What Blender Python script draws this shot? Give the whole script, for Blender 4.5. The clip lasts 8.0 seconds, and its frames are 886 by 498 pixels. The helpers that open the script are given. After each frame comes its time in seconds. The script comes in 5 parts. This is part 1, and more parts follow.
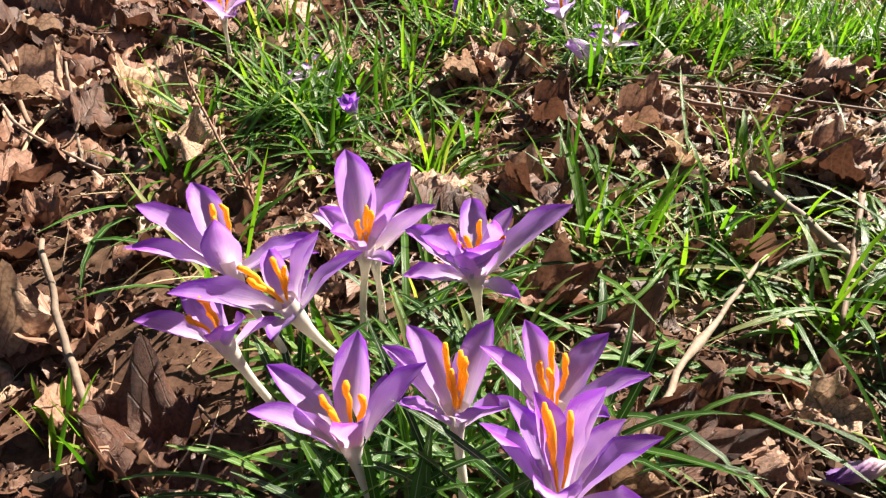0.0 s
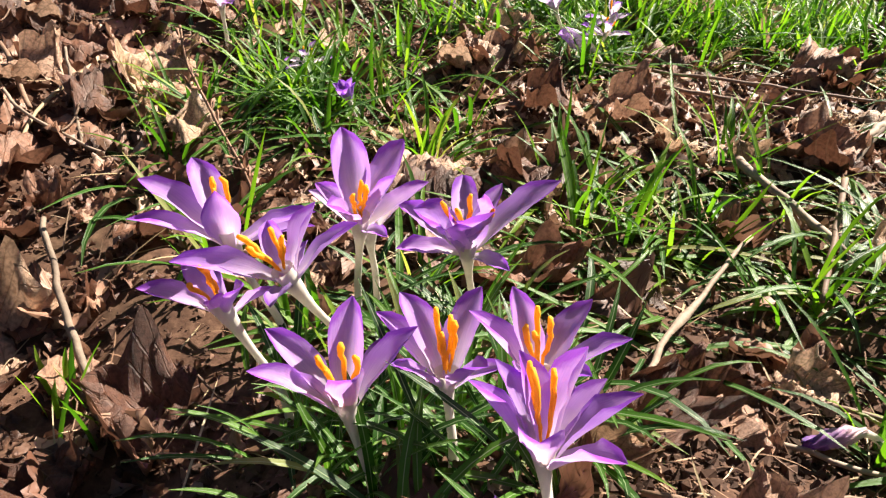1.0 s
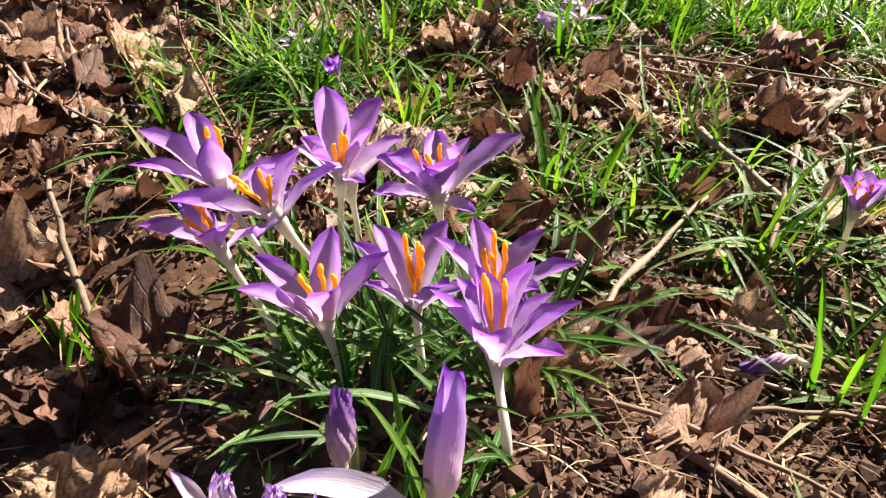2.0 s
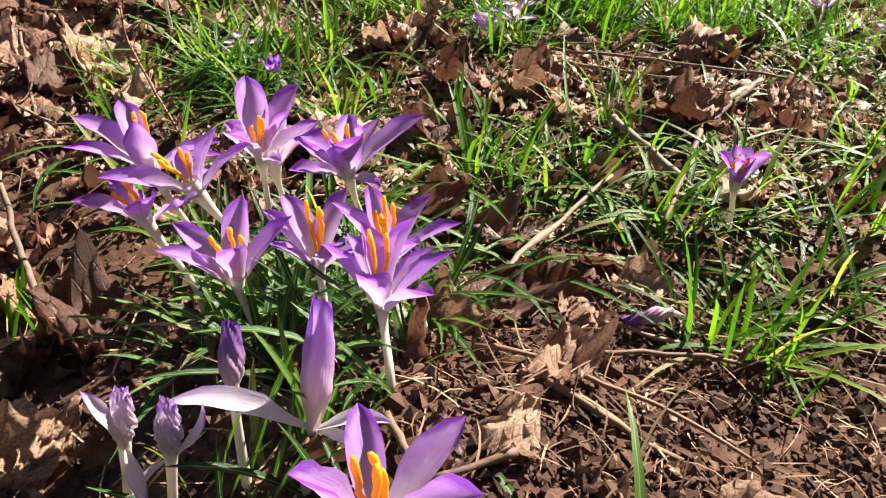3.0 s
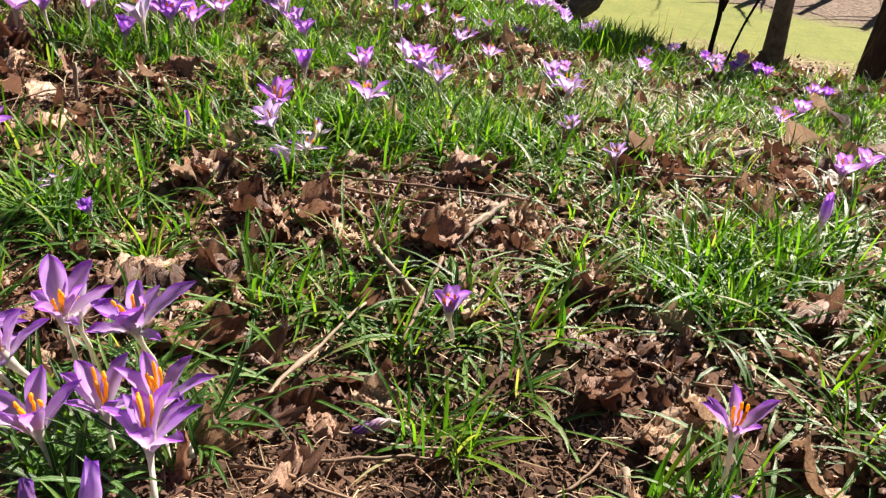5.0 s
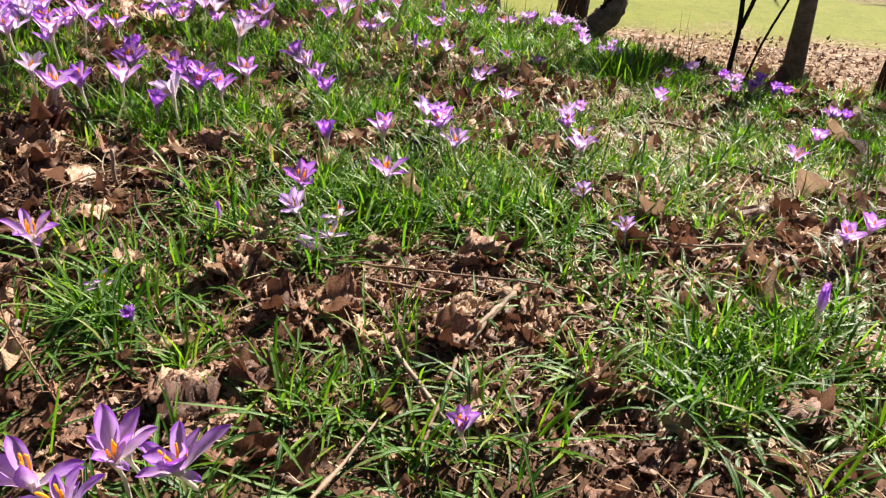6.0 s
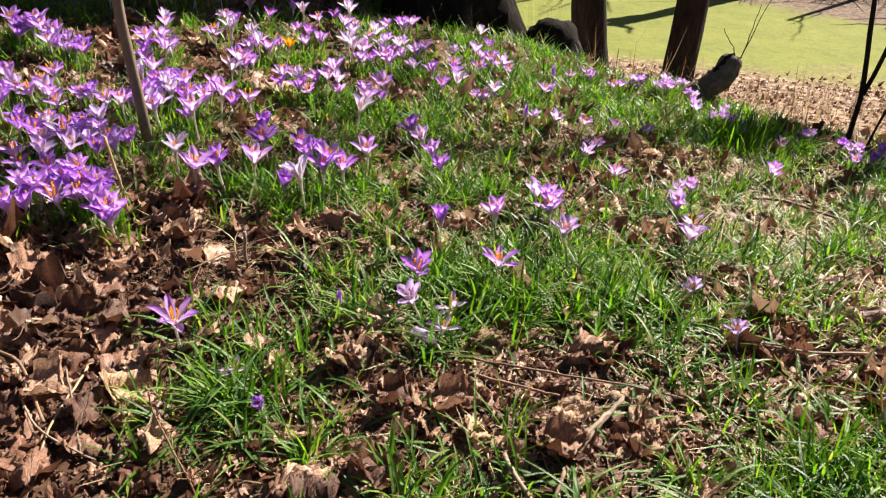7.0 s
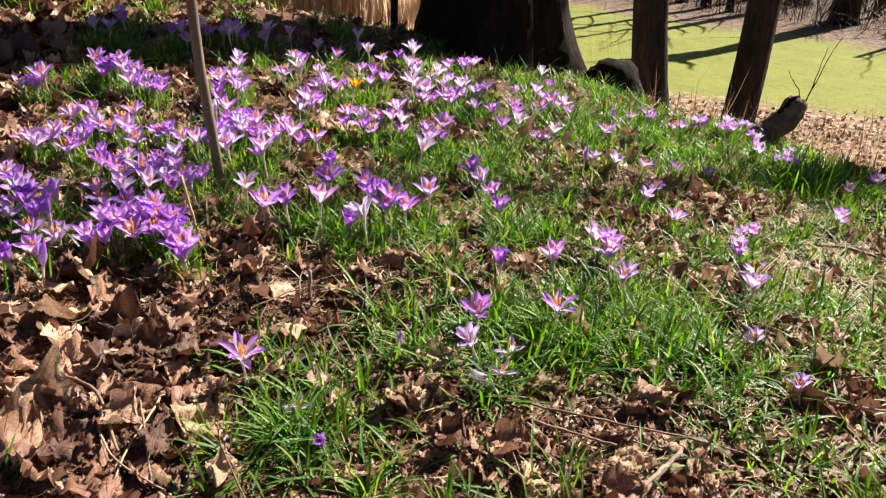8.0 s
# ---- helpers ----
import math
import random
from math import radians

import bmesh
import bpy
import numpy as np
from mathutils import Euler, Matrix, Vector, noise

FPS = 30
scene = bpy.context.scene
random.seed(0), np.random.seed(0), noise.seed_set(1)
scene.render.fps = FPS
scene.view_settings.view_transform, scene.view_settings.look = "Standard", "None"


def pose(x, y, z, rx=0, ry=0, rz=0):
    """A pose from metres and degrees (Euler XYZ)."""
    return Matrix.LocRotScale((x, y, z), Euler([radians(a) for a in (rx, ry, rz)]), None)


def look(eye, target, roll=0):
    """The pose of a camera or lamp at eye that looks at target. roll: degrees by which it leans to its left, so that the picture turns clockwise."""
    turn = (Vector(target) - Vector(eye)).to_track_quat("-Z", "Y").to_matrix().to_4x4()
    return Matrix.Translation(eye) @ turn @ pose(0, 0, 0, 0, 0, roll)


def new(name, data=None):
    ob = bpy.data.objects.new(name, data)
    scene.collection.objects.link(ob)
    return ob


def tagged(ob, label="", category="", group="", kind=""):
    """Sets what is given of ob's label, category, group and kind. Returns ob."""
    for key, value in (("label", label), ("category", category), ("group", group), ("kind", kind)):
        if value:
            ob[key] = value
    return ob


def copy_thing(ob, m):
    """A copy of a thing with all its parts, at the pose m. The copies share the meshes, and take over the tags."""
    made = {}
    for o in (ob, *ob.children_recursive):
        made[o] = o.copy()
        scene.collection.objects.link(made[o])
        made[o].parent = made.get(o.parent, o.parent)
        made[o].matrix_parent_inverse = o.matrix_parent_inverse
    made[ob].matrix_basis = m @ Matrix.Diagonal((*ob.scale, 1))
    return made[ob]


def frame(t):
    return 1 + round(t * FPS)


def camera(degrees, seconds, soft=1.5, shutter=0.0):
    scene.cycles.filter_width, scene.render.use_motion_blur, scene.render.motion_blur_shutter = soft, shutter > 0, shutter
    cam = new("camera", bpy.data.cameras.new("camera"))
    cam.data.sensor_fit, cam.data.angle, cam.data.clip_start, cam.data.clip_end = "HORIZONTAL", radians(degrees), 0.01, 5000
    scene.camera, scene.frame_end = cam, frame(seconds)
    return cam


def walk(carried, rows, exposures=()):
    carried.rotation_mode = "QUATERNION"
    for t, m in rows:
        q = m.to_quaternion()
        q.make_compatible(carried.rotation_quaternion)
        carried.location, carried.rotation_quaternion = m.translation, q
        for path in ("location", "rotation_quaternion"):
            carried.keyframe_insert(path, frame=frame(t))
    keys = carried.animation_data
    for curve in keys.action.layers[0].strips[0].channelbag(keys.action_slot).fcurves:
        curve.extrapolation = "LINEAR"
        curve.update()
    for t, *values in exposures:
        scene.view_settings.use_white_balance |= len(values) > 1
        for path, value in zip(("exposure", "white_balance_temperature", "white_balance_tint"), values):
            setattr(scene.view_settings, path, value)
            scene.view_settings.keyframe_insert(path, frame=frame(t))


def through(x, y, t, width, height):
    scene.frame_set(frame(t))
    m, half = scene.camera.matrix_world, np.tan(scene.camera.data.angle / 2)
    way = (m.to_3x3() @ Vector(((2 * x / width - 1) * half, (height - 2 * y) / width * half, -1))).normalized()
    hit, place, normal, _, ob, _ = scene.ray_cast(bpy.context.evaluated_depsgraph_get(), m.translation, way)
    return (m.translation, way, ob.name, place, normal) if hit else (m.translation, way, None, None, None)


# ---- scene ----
cam = camera(59.9, 8.0, 1.25)
PATH = [
    (0, (0.089, 0.005, 0.225), (-0.153, 1.639, -0.902), 1.5),
    (0.5, (0.093, 0.002, 0.225), (-0.14, 1.634, -0.907), 1.8),
    (1, (0.092, -0.006, 0.224), (-0.137, 1.623, -0.912), 2.0),
    (1.5, (0.1, -0.023, 0.224), (-0.128, 1.606, -0.913), 2.0),
    (1.7, (0.102, -0.029, 0.223), (-0.117, 1.601, -0.915), 2.2),
    (2.8, (0.129, -0.063, 0.225), (-0.073, 1.584, -0.893), 1.8),
    (3, (0.139, -0.068, 0.228), (-0.032, 1.583, -0.886), 1.9),
    (3.5, (0.162, -0.079, 0.23), (0.135, 1.593, -0.867), 2.7),
    (4, (0.18, -0.097, 0.243), (0.292, 1.586, -0.831), 4.4),
    (4.5, (0.189, -0.121, 0.283), (0.362, 1.588, -0.741), 5.8),
    (5, (0.193, -0.132, 0.329), (0.374, 1.597, -0.661), 6.0),
    (5.2, (0.196, -0.132, 0.349), (0.369, 1.597, -0.641), 5.7),
    (6.3, (0.195, -0.113, 0.461), (0.272, 1.593, -0.58), 3.4),
    (6.5, (0.193, -0.11, 0.476), (0.229, 1.609, -0.547), 3.0),
    (7, (0.174, -0.111, 0.503), (0.037, 1.632, -0.467), 2.4),
    (7.5, (0.167, -0.118, 0.516), (-0.087, 1.636, -0.409), 2.1),
    (8, (0.167, -0.12, 0.523), (-0.116, 1.642, -0.38), 1.7),
]
walk(cam, [(t, look(eye, target, roll)) for t, eye, target, roll in PATH], [(0.0, 1.64), (1.5, 1.62), (3.0, 1.51), (4.0, 1.46), (5.0, 1.42), (6.5, 1.38), (8.0, 1.42)])

# ---------------------------------------------------------------- world and light
world = bpy.data.worlds.new("sky")
scene.world = world
world.use_nodes = True
wn = world.node_tree
sky = wn.nodes.new("ShaderNodeTexSky")
sky.sky_type = "NISHITA"
sky.sun_disc = False
SUN_AZ, SUN_EL = 51.0, 39.0          # degrees: from +x towards +y, and above the horizon
sky.sun_elevation = radians(SUN_EL)
sky.sun_rotation = radians(90.0 - SUN_AZ)
wn.links.new(sky.outputs[0], wn.nodes["Background"].inputs[0])
wn.nodes["Background"].inputs[1].default_value = 0.021
lamp = bpy.data.lights.new("sun", "SUN")
lamp.energy, lamp.angle, lamp.color = 5.4, radians(0.53), (1.0, 0.905, 0.78)
sun = new("sun", lamp)
sun.matrix_world = look((0, 0, 0), (-math.cos(radians(SUN_AZ)) * math.cos(radians(SUN_EL)), -math.sin(radians(SUN_AZ)) * math.cos(radians(SUN_EL)), -math.sin(radians(SUN_EL))))

rng = np.random.default_rng(7)


# ---------------------------------------------------------------- materials
def mat_new(name):
    m = bpy.data.materials.new(name)
    m.use_nodes = True
    nt = m.node_tree
    return m, nt, nt.nodes["Principled BSDF"], nt.nodes["Material Output"]


def node(nt, kind, inputs=None, **props):
    n = nt.nodes.new(kind)
    for k, v in props.items():
        setattr(n, k, v)
    for k, v in (inputs or {}).items():
        if isinstance(v, bpy.types.NodeSocket):
            nt.links.new(v, n.inputs[k])
        else:
            n.inputs[k].default_value = v
    return n


def ramp(nt, fac, stops):
    r = nt.nodes.new("ShaderNodeValToRGB")
    while len(r.color_ramp.elements) < len(stops):
        r.color_ramp.elements.new(0.5)
    for e, (p, c) in zip(r.color_ramp.elements, stops):
        e.position, e.color = p, (*c, 1)
    nt.links.new(fac, r.inputs[0])
    return r.outputs[0]


def mix(nt, fac, a, b, blend="MIX"):
    n = nt.nodes.new("ShaderNodeMix")
    n.data_type, n.blend_type = "RGBA", blend
    for i, v in ((0, fac), (6, a), (7, b)):
        if isinstance(v, bpy.types.NodeSocket):
            nt.links.new(v, n.inputs[i])
        else:
            n.inputs[i].default_value = v if i == 0 else (*v, 1)
    return n.outputs[2]


def bump(nt, bsdf, height, strength, distance):
    b = node(nt, "ShaderNodeBump", {"Height": height, "Strength": strength, "Distance": distance})
    nt.links.new(b.outputs[0], bsdf.inputs["Normal"])
    return b


def noise_at(nt, scale, detail=6, rough=0.6, vec=None, out=0):
    n = node(nt, "ShaderNodeTexNoise", {"Scale": scale, "Detail": detail, "Roughness": rough})
    if vec is not None:
        nt.links.new(vec, n.inputs["Vector"])
    return n.outputs[out]


def coords(nt, which="Object"):
    return nt.nodes.new("ShaderNodeTexCoord").outputs[which]


def thin(m, nt, bsdf, out, colour, amount):
    """Let light through a thin sheet: a part of the surface is translucent."""
    tr = nt.nodes.new("ShaderNodeBsdfTranslucent")
    if isinstance(colour, bpy.types.NodeSocket):
        nt.links.new(colour, tr.inputs[0])
    else:
        tr.inputs[0].default_value = (*colour, 1)
    mx = nt.nodes.new("ShaderNodeMixShader")
    mx.inputs[0].default_value = amount
    nt.links.new(bsdf.outputs[0], mx.inputs[1])
    nt.links.new(tr.outputs[0], mx.inputs[2])
    nt.links.new(mx.outputs[0], out.inputs[0])


def random_of(nt, per):
    if per == "object":
        return nt.nodes.new("ShaderNodeObjectInfo").outputs["Random"]
    return nt.nodes.new("ShaderNodeNewGeometry").outputs["Random Per Island"]


def petal_material(name, base, mid, tip, through=0.56):
    m, nt, b, out = mat_new(name)
    uv = coords(nt, "UV")
    sep = node(nt, "ShaderNodeSeparateXYZ", {0: uv})
    mp = node(nt, "ShaderNodeMapping", {"Vector": uv, "Scale": (2.6, 21.0, 1.0)})
    vein = noise_at(nt, 1.0, 3, 0.6, mp.outputs[0])
    blot = noise_at(nt, 220, 4, 0.6, coords(nt))
    shift = node(nt, "ShaderNodeMath", {0: blot, 1: 0.5}, operation="SUBTRACT")
    scaled = node(nt, "ShaderNodeMath", {0: shift.outputs[0], 1: 0.22}, operation="MULTIPLY")
    offc = node(nt, "ShaderNodeMath", {0: sep.outputs[1], 1: 0.5}, operation="SUBTRACT")
    sq = node(nt, "ShaderNodeMath", {0: offc.outputs[0], 1: offc.outputs[0]}, operation="MULTIPLY")
    rim = node(nt, "ShaderNodeMath", {0: sq.outputs[0], 1: 1.15, 2: scaled.outputs[0]}, operation="MULTIPLY_ADD")
    along = node(nt, "ShaderNodeMath", {0: sep.outputs[0], 1: rim.outputs[0]}, operation="ADD")
    soft = tuple(0.45 * a + 0.55 * b for a, b in zip(base, mid))
    col = ramp(nt, along.outputs[0], [(0.16, base), (0.44, soft), (0.74, mid), (0.88, mid), (1.0, tip)])
    dark = mix(nt, vein, (0.58, 0.50, 0.74), (1.22, 1.22, 1.12))
    col = mix(nt, 0.8, col, dark, "MULTIPLY")
    rnd = random_of(nt, "object")
    tone = ramp(nt, rnd, [(0.0, (0.80, 0.74, 0.86)), (0.5, (1.0, 1.0, 1.0)), (1.0, (1.12, 1.06, 1.04))])
    col = mix(nt, 1.0, col, tone, "MULTIPLY")
    nt.links.new(col, b.inputs["Base Color"])
    b.inputs["Roughness"].default_value = 0.5
    b.inputs["Sheen Weight"].default_value = 0.15
    bump(nt, b, mix(nt, 0.5, vein, blot), 0.5, 0.0008)
    thin(m, nt, b, out, col, through)
    return m


M_PETAL = petal_material("lilac petal", (0.90, 0.86, 0.82), (0.62, 0.35, 0.85), (0.37, 0.10, 0.67))
M_PINKISH = petal_material("pinkish lilac petal", (0.93, 0.90, 0.88), (0.76, 0.51, 0.92), (0.48, 0.19, 0.77), 0.62)
M_PALE = petal_material("pale petal", (0.90, 0.88, 0.85), (0.74, 0.59, 0.88), (0.54, 0.33, 0.78))
M_DEEP = petal_material("deep violet petal", (0.88, 0.80, 0.87), (0.58, 0.28, 0.83), (0.33, 0.10, 0.63), 0.60)
M_WHITE = petal_material("whitish petal", (0.90, 0.88, 0.86), (0.80, 0.72, 0.88), (0.62, 0.48, 0.80), 0.45)
M_WILT = petal_material("withered petal", (0.80, 0.62, 0.58), (0.30, 0.13, 0.42), (0.15, 0.04, 0.34), 0.35)
M_FURLED = petal_material("furled petal", (0.90, 0.80, 0.70), (0.60, 0.38, 0.82), (0.24, 0.05, 0.54), 0.5)
M_FADED = petal_material("faded petal", (0.88, 0.84, 0.76), (0.78, 0.68, 0.80), (0.34, 0.16, 0.56), 0.5)


def plain_material(name, stops, scale, rough=0.6, per="object", through=0.0, bumpy=0.3, depth=0.001, stretch=None, tint=0.0, spec=0.5):
    m, nt, b, out = mat_new(name)
    vec = coords(nt)
    if stretch:
        vec = node(nt, "ShaderNodeMapping", {"Vector": vec, "Scale": stretch}).outputs[0]
    n1 = noise_at(nt, scale, 7, 0.65, vec)
    n2 = noise_at(nt, scale * 0.17, 3, 0.5, vec)
    f = mix(nt, 0.4, n1, n2)
    col = ramp(nt, f, stops)
    if tint:
        rnd = random_of(nt, per)
        tone = ramp(nt, rnd, [(0.0, (1 - tint,) * 3), (1.0, (1 + tint,) * 3)])
        col = mix(nt, 1.0, col, tone, "MULTIPLY")
    nt.links.new(col, b.inputs["Base Color"])
    b.inputs["Roughness"].default_value = rough
    b.inputs["Specular IOR Level"].default_value = spec
    bump(nt, b, n1, bumpy, depth)
    if through:
        thin(m, nt, b, out, col, through)
    return m


M_TUBE = plain_material("cream flower tube", [(0.3, (0.62, 0.55, 0.48)), (0.55, (0.80, 0.75, 0.66)), (0.8, (0.86, 0.80, 0.80))], 260, 0.45, through=0.35, bumpy=0.1, stretch=(1, 1, 0.15))
M_STAMEN = plain_material("orange stigma", [(0.3, (0.96, 0.47, 0.012)), (0.6, (1.0, 0.60, 0.035)), (0.8, (1.0, 0.70, 0.10))], 900, 0.6, through=0.5, bumpy=0.6)
M_BARK = plain_material("dark furrowed bark", [(0.25, (0.009, 0.0075, 0.0065)), (0.5, (0.025, 0.021, 0.018)), (0.75, (0.075, 0.063, 0.054))], 38, 0.95, bumpy=1.0, depth=0.012, stretch=(1, 1, 0.22), spec=0.08)
# Darker copy of M_BARK with the big trunk's backlit shade put into the colour.
M_SHADEDBARK = plain_material("deep furrowed bark darkened with its shade", [(0.25, (0.004, 0.003, 0.003)), (0.5, (0.012, 0.009, 0.008)), (0.75, (0.042, 0.031, 0.024))], 38, 0.95, bumpy=1.0, depth=0.012, stretch=(1, 1, 0.22), spec=0.06)
M_SMOOTHBARK = plain_material("grey-brown smooth bark", [(0.25, (0.10, 0.07, 0.048)), (0.55, (0.22, 0.16, 0.115)), (0.8, (0.34, 0.26, 0.19))], 90, 0.7, bumpy=0.6, depth=0.002, stretch=(1, 1, 0.3))
M_LOG = plain_material("rough grey-brown log bark", [(0.3, (0.045, 0.034, 0.026)), (0.5, (0.15, 0.118, 0.088)), (0.75, (0.32, 0.255, 0.195))], 60, 0.9, bumpy=1.0, depth=0.008, spec=0.15)
M_STICK = plain_material("weathered dead wood", [(0.25, (0.08, 0.052, 0.035)), (0.5, (0.24, 0.175, 0.125)), (0.8, (0.42, 0.33, 0.25))], 240, 0.75, bumpy=0.6, depth=0.0008, tint=0.25)
M_TWIG = plain_material("brown twig", [(0.3, (0.09, 0.05, 0.032)), (0.6, (0.22, 0.135, 0.085)), (0.8, (0.34, 0.24, 0.16))], 300, 0.7, bumpy=0.5, depth=0.0006, tint=0.3)
M_STALK = plain_material("dry red-brown stalk", [(0.3, (0.14, 0.065, 0.035)), (0.6, (0.30, 0.165, 0.095)), (0.8, (0.46, 0.29, 0.19))], 300, 0.7, bumpy=0.5, depth=0.0006)
M_CRUMB = plain_material("crumbly dark soil", [(0.25, (0.038, 0.020, 0.014)), (0.55, (0.095, 0.053, 0.036)), (0.8, (0.20, 0.122, 0.086))], 180, 0.9, per="island", bumpy=0.8, depth=0.001, tint=0.5, spec=0.25)
M_ROCK = plain_material("dark rough stone", [(0.3, (0.007, 0.006, 0.005)), (0.6, (0.022, 0.018, 0.015)), (0.8, (0.05, 0.042, 0.035))], 40, 0.95, bumpy=0.9, depth=0.006, spec=0.08)


def strap_material(name, greens, stripe, per, through, rough=0.38, spec=0.34, glow=(1.3, 1.5, 0.5)):
    """Leaf blades; uv.x runs from base to tip, uv.y across. A pale line runs down the middle where stripe is set."""
    m, nt, b, out = mat_new(name)
    uv = coords(nt, "UV")
    sep = node(nt, "ShaderNodeSeparateXYZ", {0: uv})
    rnd = random_of(nt, per)
    col = ramp(nt, rnd, greens)
    n = noise_at(nt, 60, 4, 0.6, coords(nt))
    col = mix(nt, 0.6, col, mix(nt, n, (0.55, 0.6, 0.5), (1.3, 1.25, 1.2)), "MULTIPLY")
    basecol = ramp(nt, sep.outputs[0], [(0.0, (1.5, 1.35, 1.5)), (0.25, (1.0, 1.0, 1.0)), (0.85, (1.0, 1.0, 1.0)), (1.0, (1.35, 1.1, 0.9))])
    col = mix(nt, 0.7, col, basecol, "MULTIPLY")
    if stripe:
        off = node(nt, "ShaderNodeMath", {0: sep.outputs[1], 1: 0.5}, operation="SUBTRACT")
        ab = node(nt, "ShaderNodeMath", {0: off.outputs[0]}, operation="ABSOLUTE")
        line = ramp(nt, ab.outputs[0], [(0.03, (1, 1, 1)), (0.065, (0, 0, 0))])
        col = mix(nt, line, col, (0.26, 0.34, 0.19))
    nt.links.new(col, b.inputs["Base Color"])
    b.inputs["Roughness"].default_value = rough
    b.inputs["Specular IOR Level"].default_value = spec
    mp = node(nt, "ShaderNodeMapping", {"Vector": uv, "Scale": (3.0, 22.0, 1.0)})
    bump(nt, b, noise_at(nt, 1.0, 2, 0.5, mp.outputs[0]), 0.35, 0.0005)
    thin(m, nt, b, out, mix(nt, 1.0, col, glow, "MULTIPLY"), through)
    return m


GREENS = [(0.0, (0.032, 0.095, 0.010)), (0.35, (0.075, 0.185, 0.015)), (0.65, (0.145, 0.285, 0.022)), (0.93, (0.22, 0.34, 0.035)), (1.0, (0.36, 0.32, 0.15))]
M_GRASS = strap_material("spring grass", GREENS, False, "island", 0.5)
M_STRAPS = strap_material("striped crocus leaves", [(0.0, (0.022, 0.075, 0.010)), (0.5, (0.052, 0.14, 0.014)), (0.93, (0.11, 0.22, 0.026)), (1.0, (0.26, 0.25, 0.10))], True, "island", 0.38)
# Greens darker than M_STRAPS: shade under the blooms is put into the colour.
M_STRAP = strap_material("striped crocus leaf darkened with bloom shade", [(0.0, (0.013, 0.050, 0.007)), (0.5, (0.030, 0.095, 0.010)), (1.0, (0.066, 0.160, 0.018))], True, "object", 0.3, 0.36, 0.32)
M_STRAW = strap_material("dry straw", [(0.0, (0.20, 0.13, 0.07)), (0.5, (0.46, 0.35, 0.21)), (1.0, (0.72, 0.60, 0.42))], False, "island", 0.2, 0.6, 0.25, (1.1, 1.0, 0.9))
M_REED = strap_material("pale dry reed", [(0.0, (0.46, 0.36, 0.27)), (0.5, (0.66, 0.54, 0.42)), (1.0, (0.82, 0.70, 0.57))], False, "island", 0.5, 0.6, 0.25, (1.1, 1.0, 0.92))


def leaf_material(name, per, pale=False, tone=1.0):
    m, nt, b, out = mat_new(name)
    uv = coords(nt, "UV")
    rnd = random_of(nt, per)
    col = ramp(nt, rnd, [(0.0, (0.085, 0.038, 0.024)), (0.3, (0.17, 0.082, 0.053)), (0.55, (0.27, 0.145, 0.098)), (0.82, (0.44, 0.275, 0.195)), (1.0, (0.70, 0.52, 0.39))])
    if pale:
        col = ramp(nt, rnd, [(0.0, (0.46, 0.30, 0.20)), (1.0, (0.74, 0.56, 0.40))])
    col = mix(nt, 1.0, col, (tone, tone * 0.94, tone * 0.9), "MULTIPLY")
    n = noise_at(nt, 90, 7, 0.7, coords(nt))
    stain = noise_at(nt, 28, 3, 0.5, coords(nt))
    col = mix(nt, 0.75, col, mix(nt, n, (0.45, 0.42, 0.40), (1.5, 1.45, 1.4)), "MULTIPLY")
    col = mix(nt, 0.8, col, ramp(nt, stain, [(0.35, (0.5, 0.45, 0.42)), (0.55, (1.0, 1.0, 1.0)), (0.75, (1.2, 1.15, 1.1))]), "MULTIPLY")
    sep = node(nt, "ShaderNodeSeparateXYZ", {0: uv})
    off = node(nt, "ShaderNodeMath", {0: sep.outputs[1], 1: 0.5}, operation="SUBTRACT")
    ab = node(nt, "ShaderNodeMath", {0: off.outputs[0]}, operation="ABSOLUTE")
    slant = node(nt, "ShaderNodeMath", {0: ab.outputs[0], 1: -0.8, 2: sep.outputs[0]}, operation="MULTIPLY_ADD")
    wave = node(nt, "ShaderNodeMath", {0: slant.outputs[0], 1: 52.0}, operation="MULTIPLY")
    sn = node(nt, "ShaderNodeMath", {0: wave.outputs[0]}, operation="SINE")
    rib = ramp(nt, sn.outputs[0], [(0.90, (0, 0, 0)), (0.99, (1, 1, 1))])
    mid = ramp(nt, ab.outputs[0], [(0.012, (1, 1, 1)), (0.03, (0, 0, 0))])
    lines = mix(nt, 1.0, rib, mid, "LIGHTEN")
    col = mix(nt, mix(nt, 1.0, lines, (0.35, 0.35, 0.35), "MULTIPLY"), col, (0.13, 0.075, 0.045))
    nt.links.new(col, b.inputs["Base Color"])
    b.inputs["Roughness"].default_value = 0.5
    b.inputs["Specular IOR Level"].default_value = 0.5
    h = mix(nt, 0.5, n, lines)
    bump(nt, b, h, 0.8, 0.002)
    thin(m, nt, b, out, col, 0.22)
    return m


M_LEAF = leaf_material("dry oak leaf", "object", tone=1.12)
M_LITTER = leaf_material("dry leaf litter", "island", tone=0.96)
M_PALELEAF = leaf_material("pale tan leaf", "object", True)
M_BRUSH = plain_material("grey-brown brushwood", [(0.3, (0.035, 0.026, 0.022)), (0.6, (0.10, 0.075, 0.06)), (0.8, (0.19, 0.15, 0.125))], 3, 0.85, per="island", tint=0.5, spec=0.15)
M_FIBRE = strap_material("root fibre", [(0.0, (0.12, 0.06, 0.035)), (0.6, (0.28, 0.16, 0.10)), (1.0, (0.52, 0.36, 0.25))], False, "island", 0.05, 0.7, 0.25, (1.0, 1.0, 1.0))
# Litter colour toned down: shade between the leaves is put into the fragments.
M_CHIP = leaf_material("leaf fragments darkened for shaded gaps", "island", tone=0.72)


